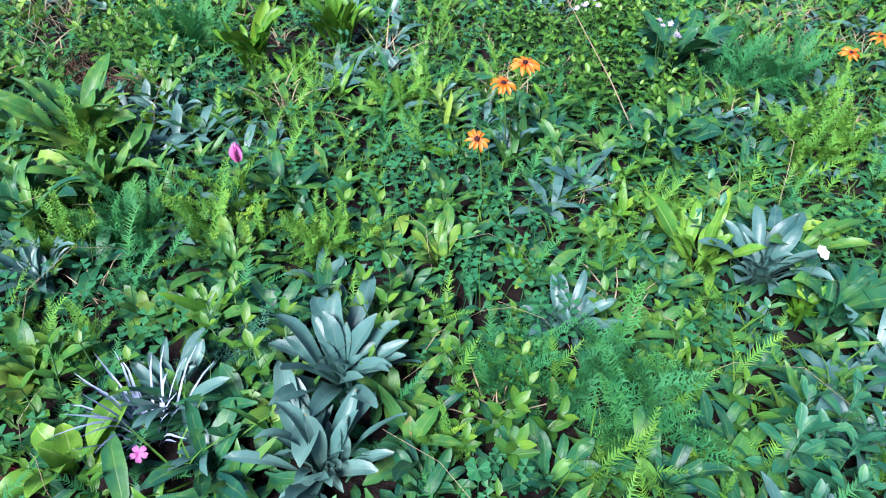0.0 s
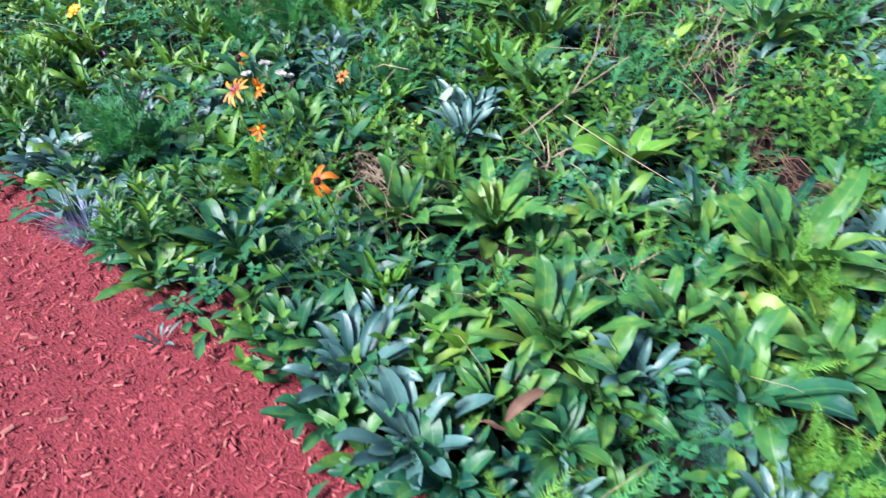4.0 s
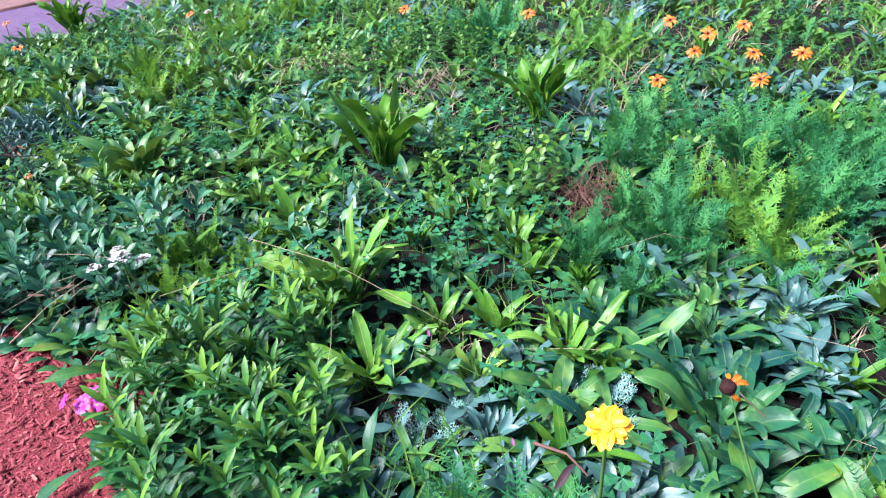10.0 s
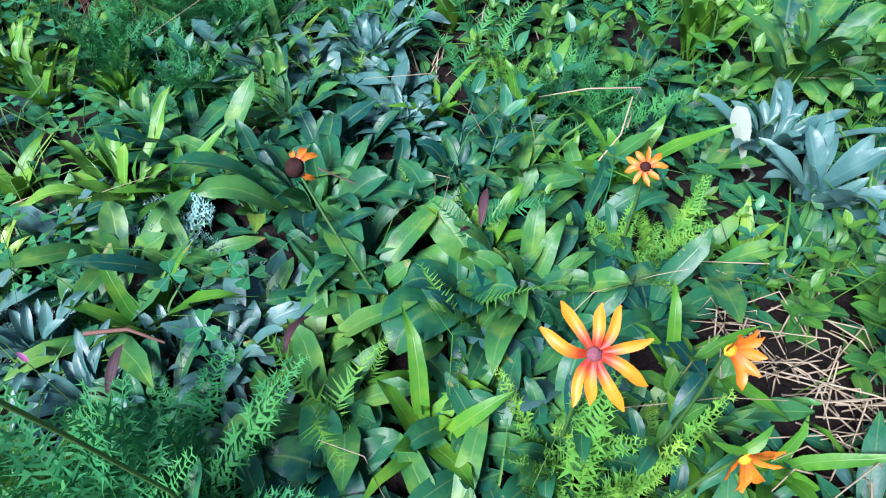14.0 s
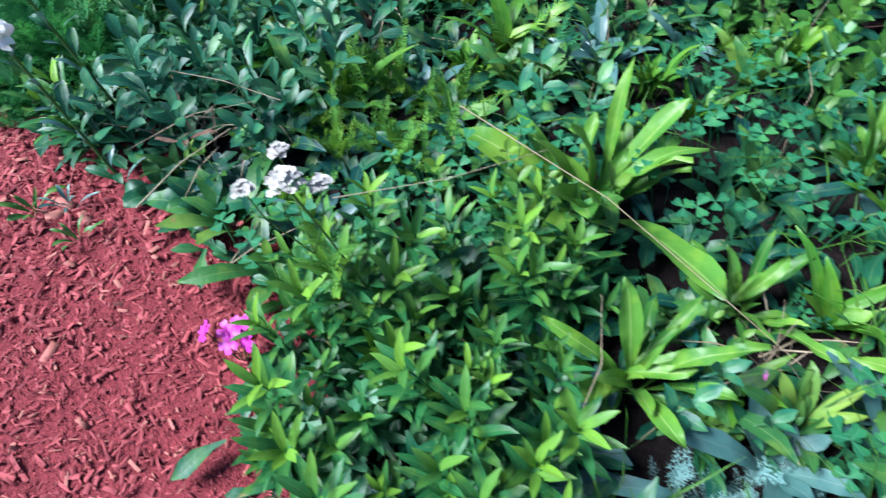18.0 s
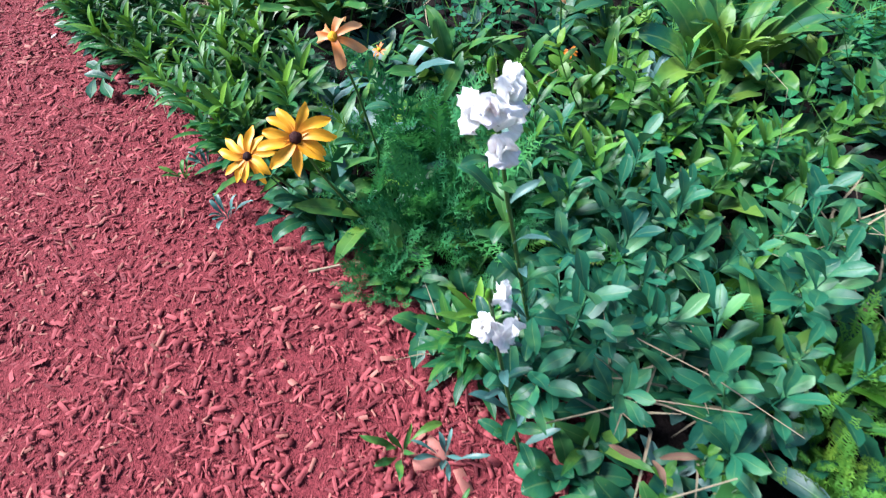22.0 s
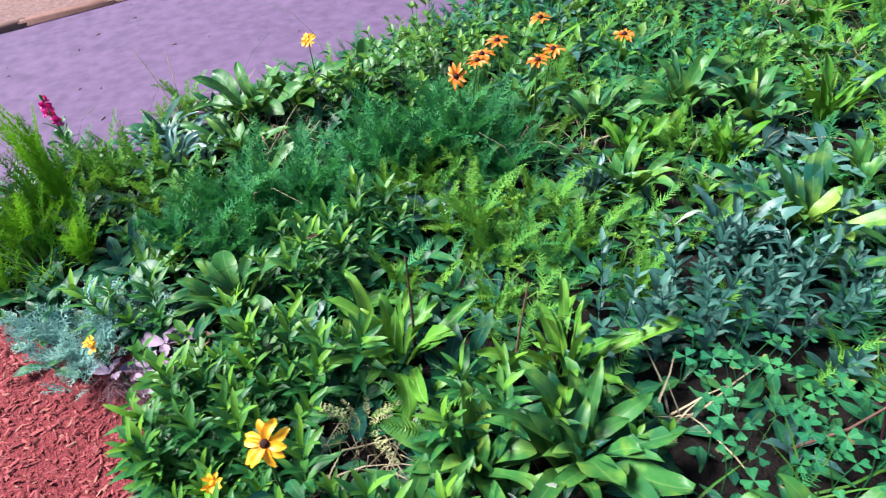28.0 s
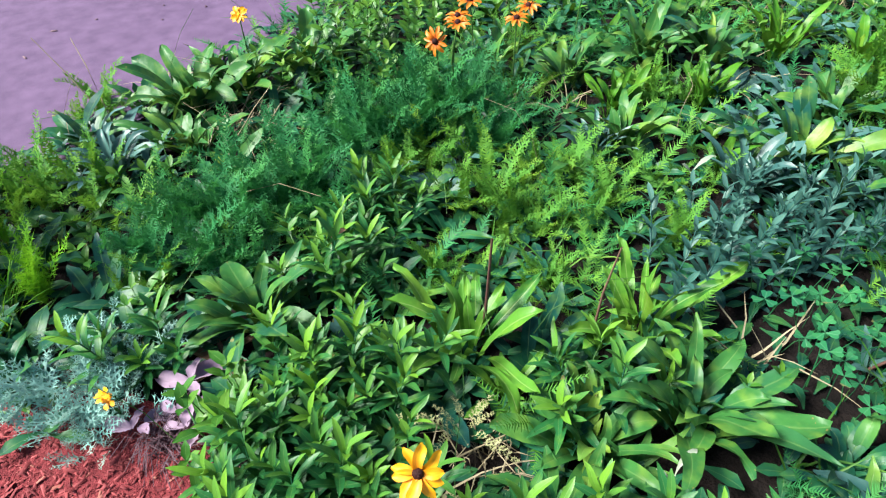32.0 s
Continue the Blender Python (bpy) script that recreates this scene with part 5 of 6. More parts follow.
stalk([(-2.22, 2.28, 0.16), (-2.22, 2.42, 0.25), (-2.26, 2.52, 0.33)], 0.003, "straw", "dry_stalk", "beige dry stalk beside a thicker one")
small_blooms(0.98, 1.20, 0.24, 1, 0.020, "white", "single white bloom half hidden by leaves", "white_flower", 0.005, 7)

# third stretch
snapdragon(-5.085, 0.728, 0.645, "tall white snapdragon spike in full bloom", 6, 0.046, "white", (0.03, 0.06), 26, 0.015, -60)
snapdragon(-4.965, 0.69, 0.455, "white snapdragon with few blooms over the mulch", 3, 0.042, "white", (0.03, 0.03), 20, 0.026, -60)
daisy(-5.458, 0.464, 0.285, 0.060, 5, 55, "golden yellow daisy with a dark brown disc", 11, "yellow", DISC, 16, 0.19, foot=(0.02, 0.10), width=0.37)
daisy(-5.536, 0.349, 0.195, 0.052, -10, 60, "golden yellow daisy leaning out over the mulch", 12, "yellow", DISC, 14, 0.18, foot=(0.06, 0.14), width=0.34)
daisy(-5.551, 0.566, 0.401, 0.062, -30, 50, "faded orange daisy with twisted petals", 7, "faded", GOLD, 40, 0.14, missing=(2,), width=0.30, curl=50)
stalk([(-4.78, 0.74, 0.10), (-4.79, 0.85, 0.15), (-4.79, 0.96, 0.18)], 0.0018, "straw", "dry_stalk", "pale dry stalk lying across round leaves")
stalk([(-5.0, 0.91, 0.19), (-4.92, 0.99, 0.185), (-4.82, 1.07, 0.17)], 0.0015, "straw", "dry_stalk", "pale dry stalk lying across smooth leaves")
stalk([(-4.55, 1.32, 0.24), (-4.25, 1.40, 0.25), (-3.92, 1.47, 0.20)], 0.0011, "straw", "dry_stalk", "long thin dry stalk lying over the plants")
stalk([(-4.50, 1.05, 0.22), (-4.42, 1.22, 0.24), (-4.40, 1.40, 0.22)], 0.0010, "straw", "dry_stalk", "long thin dry stalk lying over the plants")
stalk([(-5.40, 0.70, 0.03), (-5.34, 0.62, 0.035), (-5.27, 0.57, 0.03)], 0.0055, "straw", "fallen_twig", "grey fallen twig under the feathery leaves", "twig")
for i, (a, b, k) in enumerate(((-5.563, 0.242, 0.045), (-5.713, 0.141, 0.03), (-5.727, 0.195, 0.025), (-4.977, 0.531, 0.05), (-4.95, 0.60, 0.04), (-4.85, 0.60, 0.03), (-2.55, 0.74, 0.05))):
    rosette("broad" if i % 2 else "silver", a, b, k, "seedling", "small green weed seedling growing in the mulch", "weed", 8, upright=-10).location.z = 0.012
for i, (a, b) in enumerate(((-4.97, 0.59), (-4.95, 0.57), (-4.63, 0.50), (-4.91, 0.62))):
    tagged(new("wood_chip", mesh_of("wood_chip", block(0.05, 0.022, 0.008, i + 5), CHIP_PALE)), "large pale split wood chip on the mulch", "wood chip").matrix_world = pose(a, b, mulch_height(a, b), 4, 5, 40 + 50 * i)
rosette("brown_leaf", -4.846, 0.87, 0.055, "withered_leaf", "withered cream and brown leaf on green leaves", "leaf", 3).location.z = 0.15
rosette("brown_leaf", -1.65, 1.0, 0.09, "withered_leaf", "single brown leaf lying on broad green leaves", "leaf", 2).location.z = 0.15
rosette("pale_leaf", -6.29, 0.13, 0.10, "wilted_leaf", "wilted pale yellow feathery leaves in the bed", "leaf", 6)
small_blooms(-6.348, -0.246, 0.07, 1, 0.010, "white", "single tiny white flower at the mulch's edge", "white_flower", 0.005)
straw_patch(-6.0, 0.11, 0.05, 26, "small tuft of pale dry roots at the bed's edge", high=0.03)

stalk([(-2.85, 2.04, 0.10), (-2.84, 2.09, 0.16), (-2.94, 2.05, 0.17), (-3.03, 2.07, 0.12)], 0.0022, "straw", "dry_stalk", "bent yellow-brown dry stem over the leaves")
stalk([(-2.91, 1.93, 0.08), (-2.87, 1.97, 0.14), (-2.86, 2.03, 0.18)], 0.0025, "straw", "dry_stalk", "bent yellow-brown dry stem over the leaves")
stalk([(-2.29, 2.53, 0.10), (-2.36, 2.59, 0.18), (-2.48, 2.53, 0.18)], 0.0022, "straw", "dry_stalk", "arched pale dry stem above green leaves")
stalk([(-3.62, 1.41, 0.10), (-3.55, 1.42, 0.12), (-3.50, 1.42, 0.10)], 0.0040, "twig", "dry_stalk", "reddish brown fallen stem under silver leaves")
stalk([(-4.58, 0.80, 0.06), (-4.59, 0.90, 0.08), (-4.58, 1.00, 0.09)], 0.0017, "straw", "dry_stalk", "forked grey dry stem at the mulch edge")
stalk([(-4.58, 0.83, 0.06), (-4.61, 0.89, 0.08), (-4.64, 0.93, 0.08)], 0.0014, "straw", "dry_stalk", "forked grey dry stem at the mulch edge")
stalk([(-5.36, 0.41, 0.03), (-5.36, 0.49, 0.03), (-5.34, 0.56, 0.04), (-5.37, 0.60, 0.05)], 0.0030, "straw", "fallen_twig", "grey bent twig lying over the mulch edge", "twig")
stalk([(-3.37, 1.75, 0.16), (-3.31, 1.78, 0.10), (-3.26, 1.80, 0.04)], 0.0022, "straw", "dry_stalk", "leaning dry flower stem with a withered head")
stalk([(-4.94, 0.76, 0.10), (-4.93, 0.91, 0.13), (-4.87, 1.03, 0.15)], 0.0014, "straw", "dry_stalk", "thin pale stalk lying across smooth leaves")
stalk([(-2.12, 2.04, 0.22), (-1.88, 1.98, 0.20), (-1.70, 1.95, 0.18)], 0.0018, "straw", "dry_stalk", "thin straight dry stalk lying over the leaves")
stalk([(-7.56, 0.20, 0.08), (-7.51, 0.28, 0.20), (-7.45, 0.32, 0.28)], 0.0018, "straw", "dry_stalk", "thin dry stalk rising from feathery leaves")
stalk([(-6.42, 0.11, 0.05), (-6.40, 0.18, 0.06), (-6.38, 0.25, 0.07)], 0.0026, "straw", "dry_stalk", "pale dry stem lying under the light green rosette")

# last stretch
daisy(-6.34, 0.0, 0.283, 0.037, -25, 60, "golden yellow daisy with a dark brown disc", 10, "yellow", DISC, 10, 0.23, width=0.48)
daisy(-6.357, -0.106, 0.21, 0.018, 0, 70, "tiny half-open yellow daisy", 8, "yellow", GOLD, -20, 0.3, width=0.5)
for i, (a, b, c) in enumerate(((-7.406, 0.922, 0.305), (-7.523, 1.205, 0.322), (-7.43, 0.989, 0.325), (-7.385, 0.821, 0.267), (-7.352, 0.88, 0.315), (-7.327, 1.138, 0.30), (-7.303, 1.068, 0.29), (-7.39, 1.463, 0.25))):
    daisy(a, b, c, 0.036, -60, 84 if i != 3 else 20, "orange daisy with a raised dark cone, petals spread flat", 11, "orange", DISC, 14, 0.26, disc_height=1.1)
daisy(-8.1, 0.50, 0.20, 0.030, -40, 60, "single bright yellow flower beside the asphalt", 12, "lemon", GOLD, 6, 0.22, width=0.55, name="yellow_flower")
daisy(-5.694, 1.04, 0.16, 0.018, -60, 60, "half-hidden orange daisy with few petals", 9, "orange", DISC, 40, 0.2, missing=(0, 1, 4))
daisy(-5.9, 0.641, 0.11, 0.018, -60, 60, "tiny orange bloom low among leaves", 8, "orange", GOLD, 10, 0.3)
daisy(-7.283, -0.747, 0.09, 0.026, -20, 60, "small yellow bloom low at the mulch's edge", 8, "yellow", GOLD, 10, 0.3)
small_blooms(-6.90, -0.33, 0.12, 3, 0.016, "lemon", "small pale yellow blooms in silvery leaves", "yellow_bloom", 0.02, 4)
snapdragon(-7.84, -0.40, 0.32, "crimson snapdragon spike beside the asphalt", 7, 0.030, "crimson", (0, 0), 18, 0.014, -40)
frost_plant(-7.045, -0.437, 0.14), frost_plant(-6.95, -0.36, 0.13), frost_plant(-7.02, -0.30, 0.12)
for a, b, k, n in ((-7.45, -0.52, 0.18, 16), (-7.60, -0.50, 0.18, 14), (-7.36, -0.38, 0.14, 12), (-7.52, -0.75, 0.15, 14), (-7.30, -0.60, 0.12, 12)):
    rosette("thread", a, b, k, "feathery_bush", "bushy bright green plant with thread-like leaves", "plant", n, 0.3, 8, 1.25)
for a, b in ((-7.42, -0.66), (-7.55, -0.60), (-7.35, -0.50), (-7.62, -0.80)):
    grass_tuft(a, b, 0.14, 90, "plume", "grass_tuft", "tuft of bright yellow-green grassy leaves", 0.20, 0.004)
plume = tagged(new("feathery_plume"), "tall bright green plume of thread-like leaves", "plant")
plume.location = (-7.56, -0.42, 0)
for i in range(24):
    part("frond", STOCK["thread"][i % 5], plume, pose(0.02 * math.cos(i), 0.02 * math.sin(i), 0.009 * i, 3, 4, 137 * i) @ Matrix.Diagonal((0.15, 0.13, 0.26, 1)))
for i in range(3):
    stalk([(-7.30, -0.48, 0.03), (-7.46, -0.56 - 0.05 * i, 0.10 + 0.03 * i), (-7.66, -0.70 - 0.10 * i, 0.18 + 0.06 * i)], 0.004, "stem", "green_stalk", "smooth yellow-green leaning stalk", "stalk")
stick = stalk([(-6.60, 0.34, 0.0), (-6.592, 0.345, 0.17), (-6.585, 0.347, 0.345)], 0.0045, "twig", "broken_stem", "upright broken reddish brown stem", "stalk")
stalk([(-6.45, 0.52, 0.05), (-6.46, 0.54, 0.17), (-6.45, 0.55, 0.30)], 0.0035, "twig", "broken_stem", "upright broken reddish brown stem", "stalk")
weed = tagged(new("purple_weed"), "upright weed with red-purple stem and leaves", "weed")
weed.location = (-5.967, 1.06, 0)
part("stem", mesh_of("stem", tube([(0, 0, 0), (-0.03, -0.01, 0.12), (-0.06, -0.02, 0.24), (-0.10, 0.0, 0.34)], 0.004, 0.002, 6), GREEN["purple"]), weed)
for i in range(12):
    part("leaf", STOCK["purple_leaf"][i % 3], weed, pose(-0.008 * i, -0.002 * i, 0.12 + 0.018 * i, 0, 0, 137 * i) @ Matrix.Scale(0.065 - 0.003 * i, 4))
rosette("white_leaf", -6.14, 0.365, 0.06, "pale_leaf", "broad pale whitish leaves turned upward", "leaf", 2).location.z = 0.09
rosette("white_leaf", -6.645, 1.095, 0.06, "pale_leaf", "broad pale whitish leaf turned upward", "leaf", 2).location.z = 0.08
rosette("white_leaf", -6.185, 1.62, 0.06, "pale_leaf", "broad pale whitish leaf turned upward", "leaf", 3).location.z = 0.08
rosette("white_leaf", -7.17, 0.86, 0.06, "pale_leaf", "broad pale whitish leaf turned upward", "leaf", 2).location.z = 0.08
straw_patch(-7.69, 0.29, 0.13, 60)
straw_patch(-6.80, -0.27, 0.06, 190, "mat of dry violet-brown stems at the bed's corner", "litter", 0.05, 0.0011)
straw_patch(-6.38, 0.18, 0.07, 40, "pale dry twigs under the green rosette", "straw", 0.06)
straw_patch(-5.44, 2.84, 0.16, 90, "flattened patch of dry straw far back in the bed", "straw", 0.14)
straw_patch(-6.15, 2.70, 0.16, 60, "flattened patch of dry straw far back in the bed", "straw", 0.16)
stalk([(-8.0, -0.05, 0.1), (-8.06, -0.08, 0.2), (-8.14, -0.12, 0.30)], 0.002, "straw", "dry_stalk", "thin pale dry stalk beside the asphalt")
stalk([(-7.98, -0.03, 0.1), (-8.08, -0.02, 0.2), (-8.16, -0.02, 0.26)], 0.002, "straw", "dry_stalk", "thin pale dry stalk beside the asphalt")
for a, b, k in ((-6.85, -0.32, 0.055), (-6.78, -0.24, 0.05), (-6.88, -0.20, 0.06), (-6.82, -0.24, 0.04)):
    rosette("lilac_leaf", a, b, k, "withered_leaf", "withered lilac-brown leaves on the mulch", "leaf", 4).location.z = 0.055
rosette("brown_leaf", -6.90, -0.12, 0.10, "withered_leaf", "dry tan leaves under a green rosette", "leaf", 7).location.z = 0.03
rosette("pale_leaf", -6.45, 0.16, 0.09, "wilted_leaf", "wilted pale yellow feathery leaves in the bed", "leaf", 7).location.z = 0.04
rosette("brown_leaf", -6.93, 0.17, 0.05, "withered_leaf", "single dry tan leaf caught in feathery leaves", "leaf", 1).location.z = 0.19

# sign at the corner of the bed
sign = tagged(new("yard_sign"), "small printed yard sign with pink, yellow and blue bands", "sign")
sign.matrix_basis = pose(-7.806, -0.626, 0, 0, 0, -60)


def board(name, x0, x1, z0, z1, depth, thick, mat, parent=None, label=""):
    """A thin upright board; x runs along the sign."""
    bm = bmesh.new()
    bmesh.ops.create_cube(bm, size=1.0, matrix=Matrix.Translation(((x0 + x1) / 2, depth, (z0 + z1) / 2)) @ Matrix.Diagonal((x1 - x0, thick, z1 - z0, 1)))
    bmesh.ops.bevel(bm, geom=bm.edges[:], offset=min(0.001, thick * 0.3), segments=1, affect="EDGES")
    me = bpy.data.meshes.new(name)
    bm.to_mesh(me)
    bm.free()
    me.materials.append(mat)
    return part(name, me, parent or sign, None, label)


def print_material():
    m, N, L = nodes_of("printed_sign_sheet")
    co, sep = N.new("ShaderNodeTexCoord"), N.new("ShaderNodeSeparateXYZ")
    L.new(co.outputs["Object"], sep.inputs[0])
    wob = math_node(N, L, "ADD", sep.outputs[2], math_node(N, L, "MULTIPLY", math_node(N, L, "SUBTRACT", noise_at(N, L, 16.0), 0.5), 0.09))
    c = ramp(N, L, math_node(N, L, "MULTIPLY", wob, 1.6), [(0.0, (0.10, 0.45, 0.80)), (0.34, (0.20, 0.60, 0.90)), (0.38, (0.93, 0.92, 0.88)), (0.46, (0.93, 0.85, 0.45)), (0.58, (0.93, 0.80, 0.45)), (0.66, (0.85, 0.35, 0.45)), (0.74, (0.80, 0.12, 0.50))])
    L.new(c, N["Principled BSDF"].inputs["Base Color"])
    N["Principled BSDF"].inputs["Roughness"].default_value = 0.35
    tr, mx = N.new("ShaderNodeBsdfTranslucent"), N.new("ShaderNodeMixShader")
    L.new(c, tr.inputs[0])
    mx.inputs[0].default_value = 0.5
    L.new(N["Principled BSDF"].outputs[0], mx.inputs[1]), L.new(tr.outputs[0], mx.inputs[2])
    L.new(mx.outputs[0], N["Material Output"].inputs[0])
    return m


PRINT = print_material()
board("panel", 0.0, 0.46, 0.155, 0.62, 0.0, 0.006, PRINT)
for a in (0.10, 0.36):
    board("stake", a, a + 0.008, 0.0, 0.60, -0.008, 0.006, KERB)
INK = [rough_material("sign_ink", (0.26, 0.25, 0.25), (0.40, 0.38, 0.36), 80.0, 0.6), rough_material("red_sign_ink", (0.35, 0.08, 0.06), (0.5, 0.15, 0.12), 80.0, 0.6)]
for i in range(12):
    board("letter_bar", 0.010 + 0.024 * i, 0.026 + 0.024 * i, 0.222, 0.250, 0.0045, 0.002, INK[i % 3 == 0])
for i in range(5):
    board("letter_bar", 0.045 + 0.040 * i, 0.072 + 0.040 * i, 0.282, 0.318, 0.0045, 0.002, INK[0])

stalk([(-6.05, 0.92, 0.02), (-6.00, 0.95, 0.14), (-5.97, 1.02, 0.26)], 0.0035, "twig", "dry_stalk", "bent brown dry stem beside the clover")
daisy(-5.83, 1.06, 0.22, 0.026, -60, 60, "spent flower head with a dark cone and pale petals", 8, "faded", DISC, 75, 0.5, missing=(1, 3, 5))


# ---- kerb stones ----
kerb = tagged(new("kerb"), "low weathered brown stone kerb along the asphalt", "kerb", kind="structure")


KERB_STONES = [mesh_of("kerb_stone", block(0.10, 0.64, 0.070, i, 0.96), KERB) for i in range(4)]
for i in range(28):
    y = -5.0 + 0.5 * i
    part("kerb_stone", KERB_STONES[i % 4], kerb, pose(kerb_line(y), y, -0.02, 0, 0, 11.3 + rnd.uniform(-1.5, 1.5)))

# ---- litter on the path ----
litter = []
for i in range(70):
    y = rnd.uniform(-2, 3)
    x = rnd.uniform(kerb_line(y) + 0.1, path_edge(y) + 0.1)
    litter.append(moved(block(rnd.uniform(0.006, 0.030), rnd.uniform(0.004, 0.010), 0.002, i), pose(x, y, 0.024 + bumps(x, y, 1.3, 0.002), 0, 0, rnd.uniform(0, 360))))
tagged(new("path_litter", mesh_of("path_litter", joined(litter), GREEN["litter"])), "dry brown crumbs scattered on the asphalt", "litter", kind="stuff")

# ---- undergrowth between the plants ----
def tuft(i, length, width, e0, e1, shape, lengths=(1.25, 1.2, 1.1, 1.15, 1.0, 0.9, 0.75, 0.6)):
    """A small rosette in one piece."""
    q = random.Random(900 + i)
    return joined([moved(blade(length * k * q.uniform(0.8, 1.2), width * q.uniform(0.8, 1.4), 5, e0 + q.uniform(-12, 10) + 2 * j, e1 + q.uniform(-25, 25) + 4 * j, shape, 0.25, 0.07, q.uniform(-0.12, 0.12), i + j, 1.2, 1, q.uniform(-0.4, 0.4)), pose(0, 0, 0, 0, q.uniform(-12, 12), 137.5 * j + 40 * i)) for j, k in enumerate(lengths)])


SMALL = {
    "broad": [tuft(i, 0.115, 0.026, 58, -14, oblong) for i in range(6)],
    "pointed": [tuft(20 + i, 0.125, 0.021, 66, 4, lance) for i in range(4)],
    "yarrow": [joined([moved(frond(0.145 * k, 25, 0.15, 78 - 5 * j, 34 - 7 * j, 0, 0.22, 42, 10 * i + j, 0.05), pose(0.03 * math.cos(2.4 * j), 0.03 * math.sin(2.4 * j), 0, 7 * math.sin(j * 5 + i), 0, 137.5 * j + 40 * i)) for j, k in enumerate((1.2, 1.1, 1.0, 0.85, 0.7))]) for i in range(6)],
    "grass": [joined([moved(blade(0.15 * (0.7 + 0.06 * j), 0.005, 3, 80 - 3 * j, 45 - 7 * j, strap, 0.4, 0, 0.15 * math.sin(j), j), pose(0.02 * math.cos(j), 0.02 * math.sin(j), 0, 0, 0, 77 * j + 30 * i)) for j in range(12)]) for i in range(3)],
    "herb": [joined([moved(shoot(0.12 + 0.02 * j, 8, 0.055, 0.024, lance, (50, 0), 0.6, 5 * i + j, 3), pose(0.04 * math.cos(2 * j), 0.04 * math.sin(2 * j), 0, 10 * math.sin(j), 10 * math.cos(j), 0)) for j in range(3)]) for i in range(4)],
    "clover": [joined([moved(trefoil(0.034, 0.05 + 0.012 * j, j), pose(0.045 * math.cos(2.4 * j) * math.sqrt(j / 6), 0.045 * math.sin(2.4 * j) * math.sqrt(j / 6), 0, 0, 0, 100 * j)) for j in range(7)]) for i in range(2)],
    "leaf": [joined([moved(blade(0.075, 0.027, 4, 40 - 20 * j, -10, oblong, 0.3, 0.05, 0, j), pose(0.02 * j, 0, 0.015 * j, 0, 0, 130 * j + 50 * i)) for j in range(3)]) for i in range(3)],
}
FILL = {k: [] for k in ("broad", "deep", "lime", "silver", "yarrow", "yarrow_blue", "grass", "herb", "clover", "leaf", "ovate", "straw")}
r = random.Random(11)


def bare_spot(x, y):
    """Worn places where the soil and old stems show."""
    return any((x - a) ** 2 + (y - b) ** 2 < c * c for a, b, c in ((-4.42, 0.80, 0.07), (-4.14, 2.40, 0.17), (-1.45, 2.42, 0.12), (-6.80, -0.27, 0.12), (-2.58, 1.60, 0.12), (-6.40, 0.17, 0.06), (-2.68, 0.82, 0.06)))


def fill(x, y, k):
    """One small plant; neighbours are mostly of one kind, so that the kinds grow in patches."""
    n = noise.noise((x * 1.6 + 5, y * 1.6, 2.0)) + 0.5 * noise.noise((x * 3.7, y * 3.7, 7.0)) + r.uniform(-0.22, 0.22)
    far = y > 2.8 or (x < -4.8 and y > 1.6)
    near = -4.7 < x < -2.3 and y < 2.2
    feathery = 0.04 if near else 0.75 if -7.9 < x < -6.35 and 0.3 < y < 1.35 else 0.42 if x < -6.25 and y > 0.2 else 0.34 if x > -1.7 else 0.42 if x > -3.3 and y > 2.2 else 0.40 if far else 0.20
    if r.random() < feathery + 0.5 * noise.noise((x * 1.7, y * 1.7, 4.0)):
        kind, shape = "yarrow_blue" if noise.noise((x * 2.1, y * 2.1, 9.0)) + r.uniform(-0.2, 0.2) > 0.03 else "yarrow", "yarrow"
    elif n < -0.22:
        kind, shape = ("clover", "clover") if r.random() < 0.7 else ("herb", "herb")
    elif n < 0.02:
        kind, shape = ("broad", "broad") if r.random() < 0.7 else ("deep", "broad")
    elif n < 0.14:
        kind, shape = ("herb", "herb") if r.random() < 0.3 else ("lime", "pointed") if r.random() < 0.5 else ("broad", "broad")
    elif n < 0.30:
        kind, shape = ("deep", "broad") if r.random() < 0.7 else ("ovate", "herb")
    else:
        kind, shape = ("silver", "broad") if r.random() < 0.6 else ("broad", "pointed")
    if near and kind in ("herb", "clover", "ovate") and r.random() < 0.6:
        kind, shape = (("broad", "broad"), ("silver", "broad"), ("deep", "broad"), ("lime", "pointed"))[r.randrange(4)]
    if kind == "clover" and x < -5.7 and y < 0.95:
        kind, shape = "deep", "broad"
    if r.random() < 0.07:
        kind, shape = "grass", "grass"
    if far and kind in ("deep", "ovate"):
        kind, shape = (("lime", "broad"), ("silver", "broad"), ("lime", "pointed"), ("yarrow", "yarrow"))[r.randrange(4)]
    if r.random() < (0.10 if y > 2.2 else 0.015):
        kind, shape = "straw", "grass"
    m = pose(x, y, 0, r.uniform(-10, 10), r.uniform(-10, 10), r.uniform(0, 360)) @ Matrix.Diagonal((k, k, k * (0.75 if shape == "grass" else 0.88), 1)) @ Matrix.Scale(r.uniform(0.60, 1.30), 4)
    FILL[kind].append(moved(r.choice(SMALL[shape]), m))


def free(x, y):
    return all((x - a) ** 2 + (y - b) ** 2 > c * c for a, b, c in TAKEN)


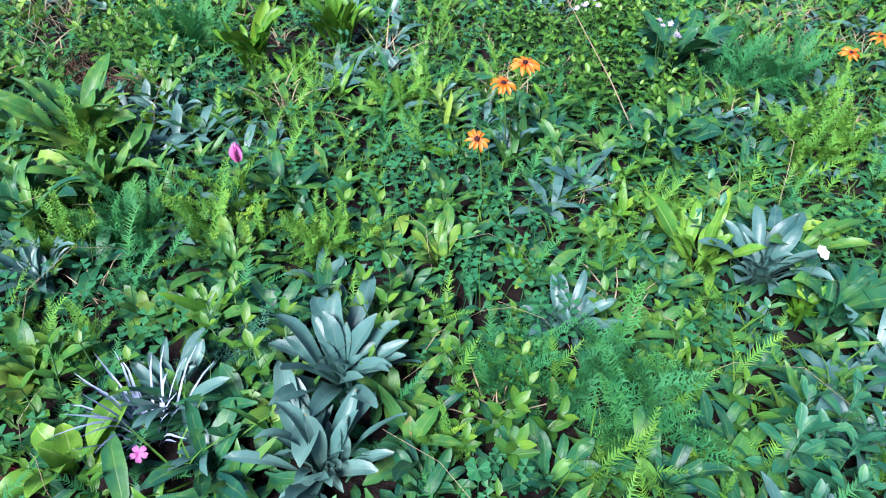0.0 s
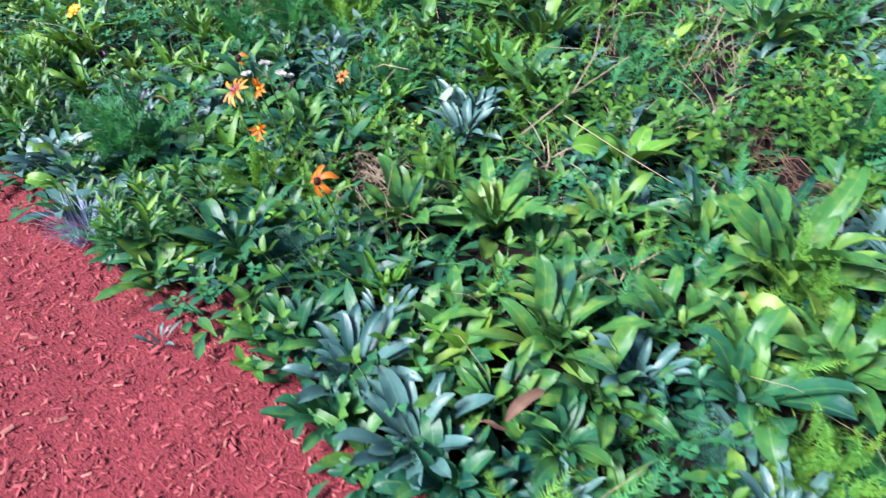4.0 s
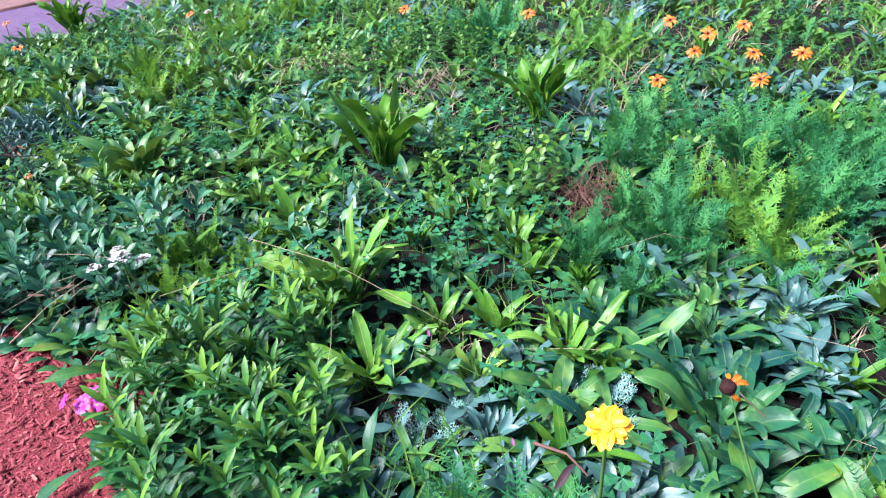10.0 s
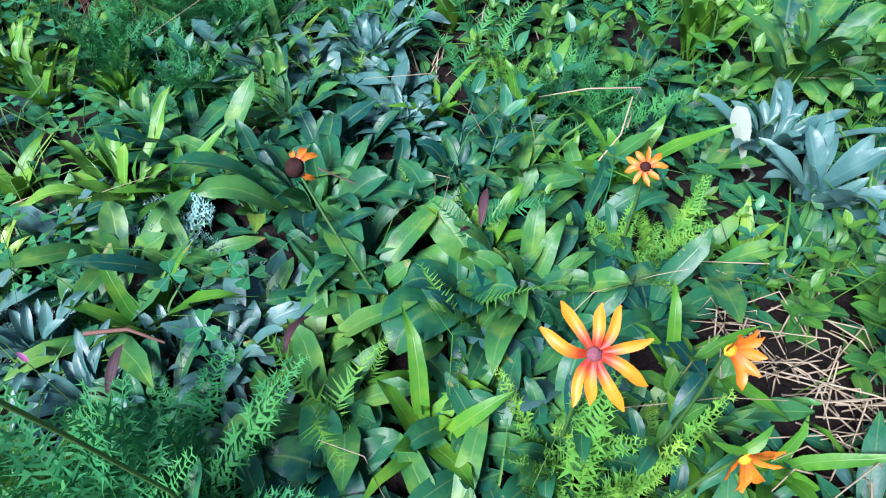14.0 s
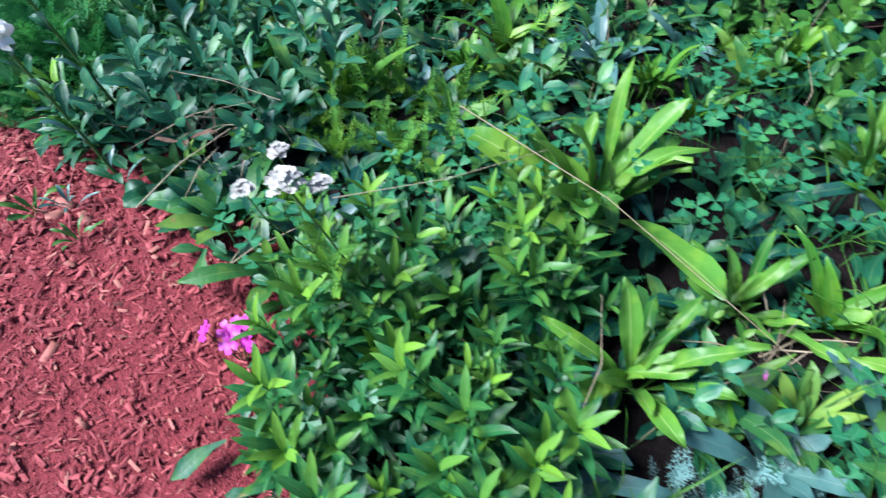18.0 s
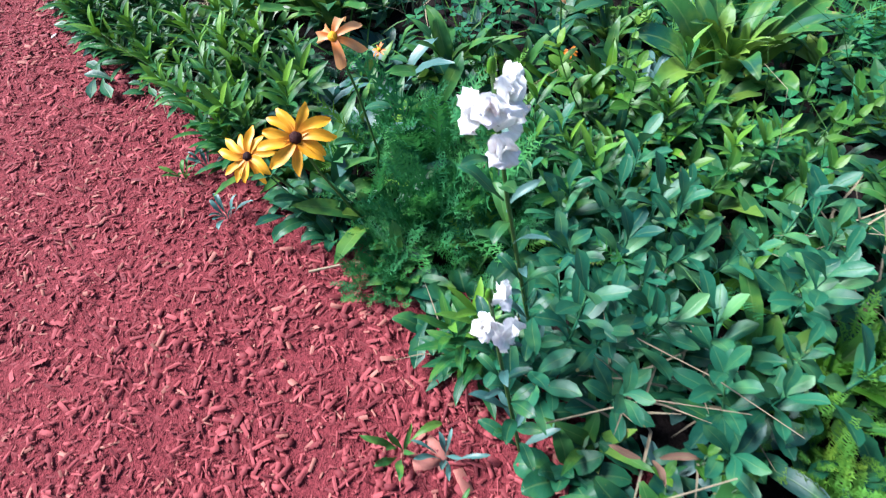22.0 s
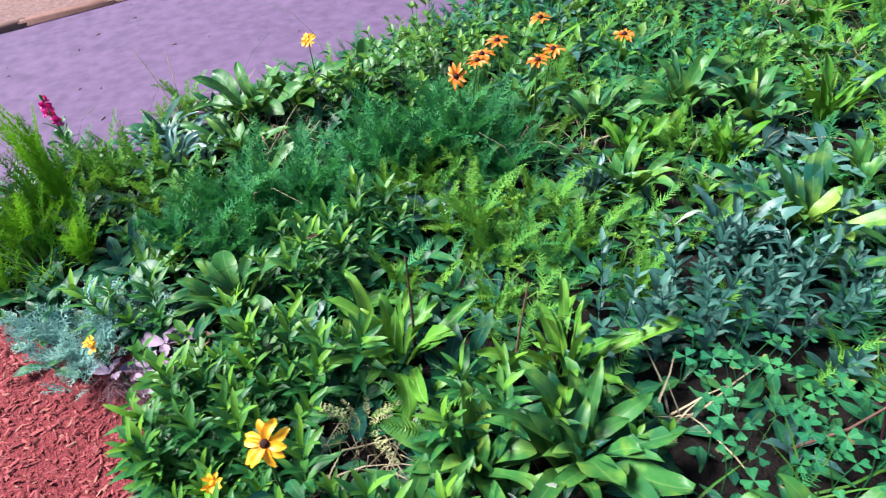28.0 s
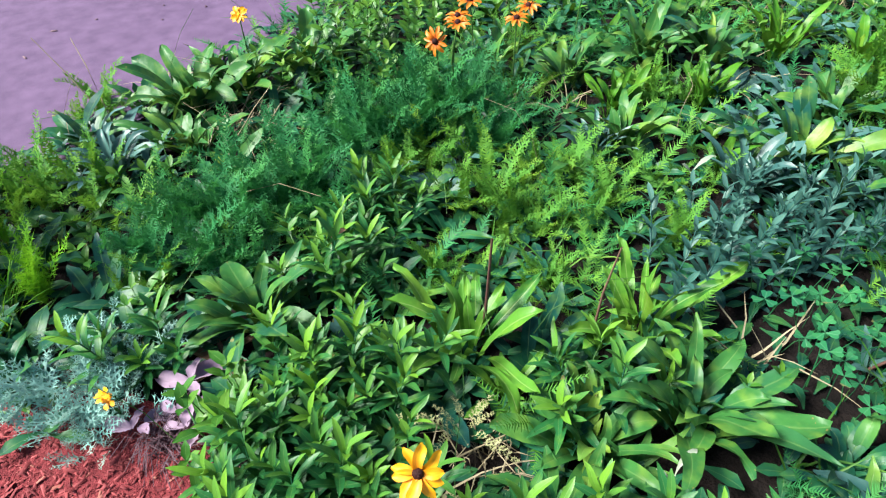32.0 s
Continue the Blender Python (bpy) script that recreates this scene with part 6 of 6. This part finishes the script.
x = -10.0
while x < 3.4:
    y = -1.6
    while y < 7.0:
        step = 0.080 if y < 2.6 else 0.12 if y < 4 else 0.17
        if (y > 4.2 and x > -2.0) or (x > 1.7 and y < 1.6) or y > 6.3 or x > 2.8:
            y += step
            continue
        px, py = x + r.uniform(-0.05, 0.05), y + r.uniform(-0.05, 0.05)
        if in_bed(px, py, 0.06) and not bare_spot(px, py) and free(px, py):
            fill(px, py, 1.12 if py < 2.2 else 1.2)
        px, py = x + r.uniform(-0.05, 0.05), y + r.uniform(-0.05, 0.05)
        if in_bed(px, py, 0.02) and not bare_spot(px, py) and py < 4:
            FILL["leaf"].append(moved(r.choice(SMALL["leaf"]), pose(px, py, r.uniform(0.0, 0.02), 0, 0, r.uniform(0, 360)) @ Matrix.Scale(r.uniform(0.7, 1.3), 4)))
        y += step
    x += 0.092
FILL_LABEL = {
    "broad": "small green leafy plants filling the bed", "deep": "small dark green leafy plants filling the bed", "lime": "small yellow-green leafy plants filling the bed",
    "silver": "small blue-grey leafy plants filling the bed", "yarrow": "feathery green yarrow leaves filling the bed", "yarrow_blue": "dark feathery leaves filling the bed",
    "grass": "thin green grass blades among the plants", "herb": "small-leaved green herbs filling the bed", "clover": "scattered clover leaves among the plants",
    "straw": "dry straw-coloured blades among the plants", "leaf": "low green leaves close to the soil", "ovate": "small smooth-leaved plants filling the bed",
}
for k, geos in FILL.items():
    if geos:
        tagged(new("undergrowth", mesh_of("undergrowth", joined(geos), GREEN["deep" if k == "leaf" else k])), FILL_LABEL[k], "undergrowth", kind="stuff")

# ---- thin stems and blades criss-crossing above the leaves ----
wisps = {"grass": [], "straw": [], "stem": []}
for i in range(900):
    x, y = r.uniform(-8.2, 1.8), r.uniform(-0.6, 4.2)
    if not in_bed(x, y, 0.06):
        continue
    a, length, up = r.uniform(0, 6.28), r.uniform(0.12, 0.34), r.uniform(0.10, 0.26)
    c, s = math.cos(a) * length, math.sin(a) * length
    wisps[r.choice(("grass", "grass", "stem", "stem", "straw"))].append(tube([(x, y, 0.01), (x + 0.25 * c, y + 0.25 * s, up * 0.7), (x + 0.6 * c + 0.02, y + 0.6 * s, up), (x + c, y + s, up * r.uniform(0.6, 1.1))], 0.0010, 0.0006, 3))
for k, geos in wisps.items():
    tagged(new("thin_stems", mesh_of("thin_stems", joined(geos), GREEN[k])), {"grass": "thin green blades arching over the plants", "straw": "thin dry stems lying over the plants", "stem": "thin green stems among the leaves"}[k], "stems", kind="stuff")

# ---- wood chips of the mulch ----
r = random.Random(3)
CHIPS = [mesh_of("chip", block(*s, i, 0.8), MULCH) for i, s in enumerate(((0.030, 0.009, 0.004), (0.022, 0.011, 0.005), (0.042, 0.007, 0.004), (0.018, 0.013, 0.005), (0.026, 0.015, 0.003), (0.050, 0.006, 0.004)))]
PALE = [mesh_of("chip", block(*s, 50 + i, 0.8), CHIP_PALE) for i, s in enumerate(((0.040, 0.010, 0.004), (0.028, 0.013, 0.004)))]
loose, pale, singles = [], [], 0
for i in range(60000):
    x = r.uniform(-7.6, -4.3) if r.random() < 0.66 else r.uniform(-4.3, -1.0)
    y = edge(x) + 0.12 - 1.09 * r.random()
    m = pose(x, y, mulch_height(x, y) + r.uniform(-0.001, 0.006), r.gauss(0, 20), r.gauss(0, 20), r.uniform(0, 360))
    if -5.35 < x < -4.7 and y > edge(x) - 0.5 and singles < 300 and r.random() < 0.16:
        part("chip", PALE[i % 2] if i % 19 == 0 else CHIPS[i % 6], mulch, m)
        singles += 1
        continue
    s = r.uniform(0.6, 1.2)
    lx = 0.006 + 0.025 * r.random() ** 2.0
    ly = min(0.011, lx * r.uniform(0.12, 0.42))
    if i % 10 == 3:
        lx, ly = lx * 1.6, ly * 0.5
    (pale if i % 10 == 0 else loose).append(moved(block(lx * s, ly * s, r.uniform(0.0006, 0.0024), i, r.uniform(0.45, 0.95)), m))
part("loose_chips", mesh_of("loose_chips", joined(loose), MULCH), mulch)["kind"] = "stuff"
part("pale_chips", mesh_of("pale_chips", joined(pale), CHIP_PALE), mulch, None, "pale fresh-split wood chips")["kind"] = "stuff"
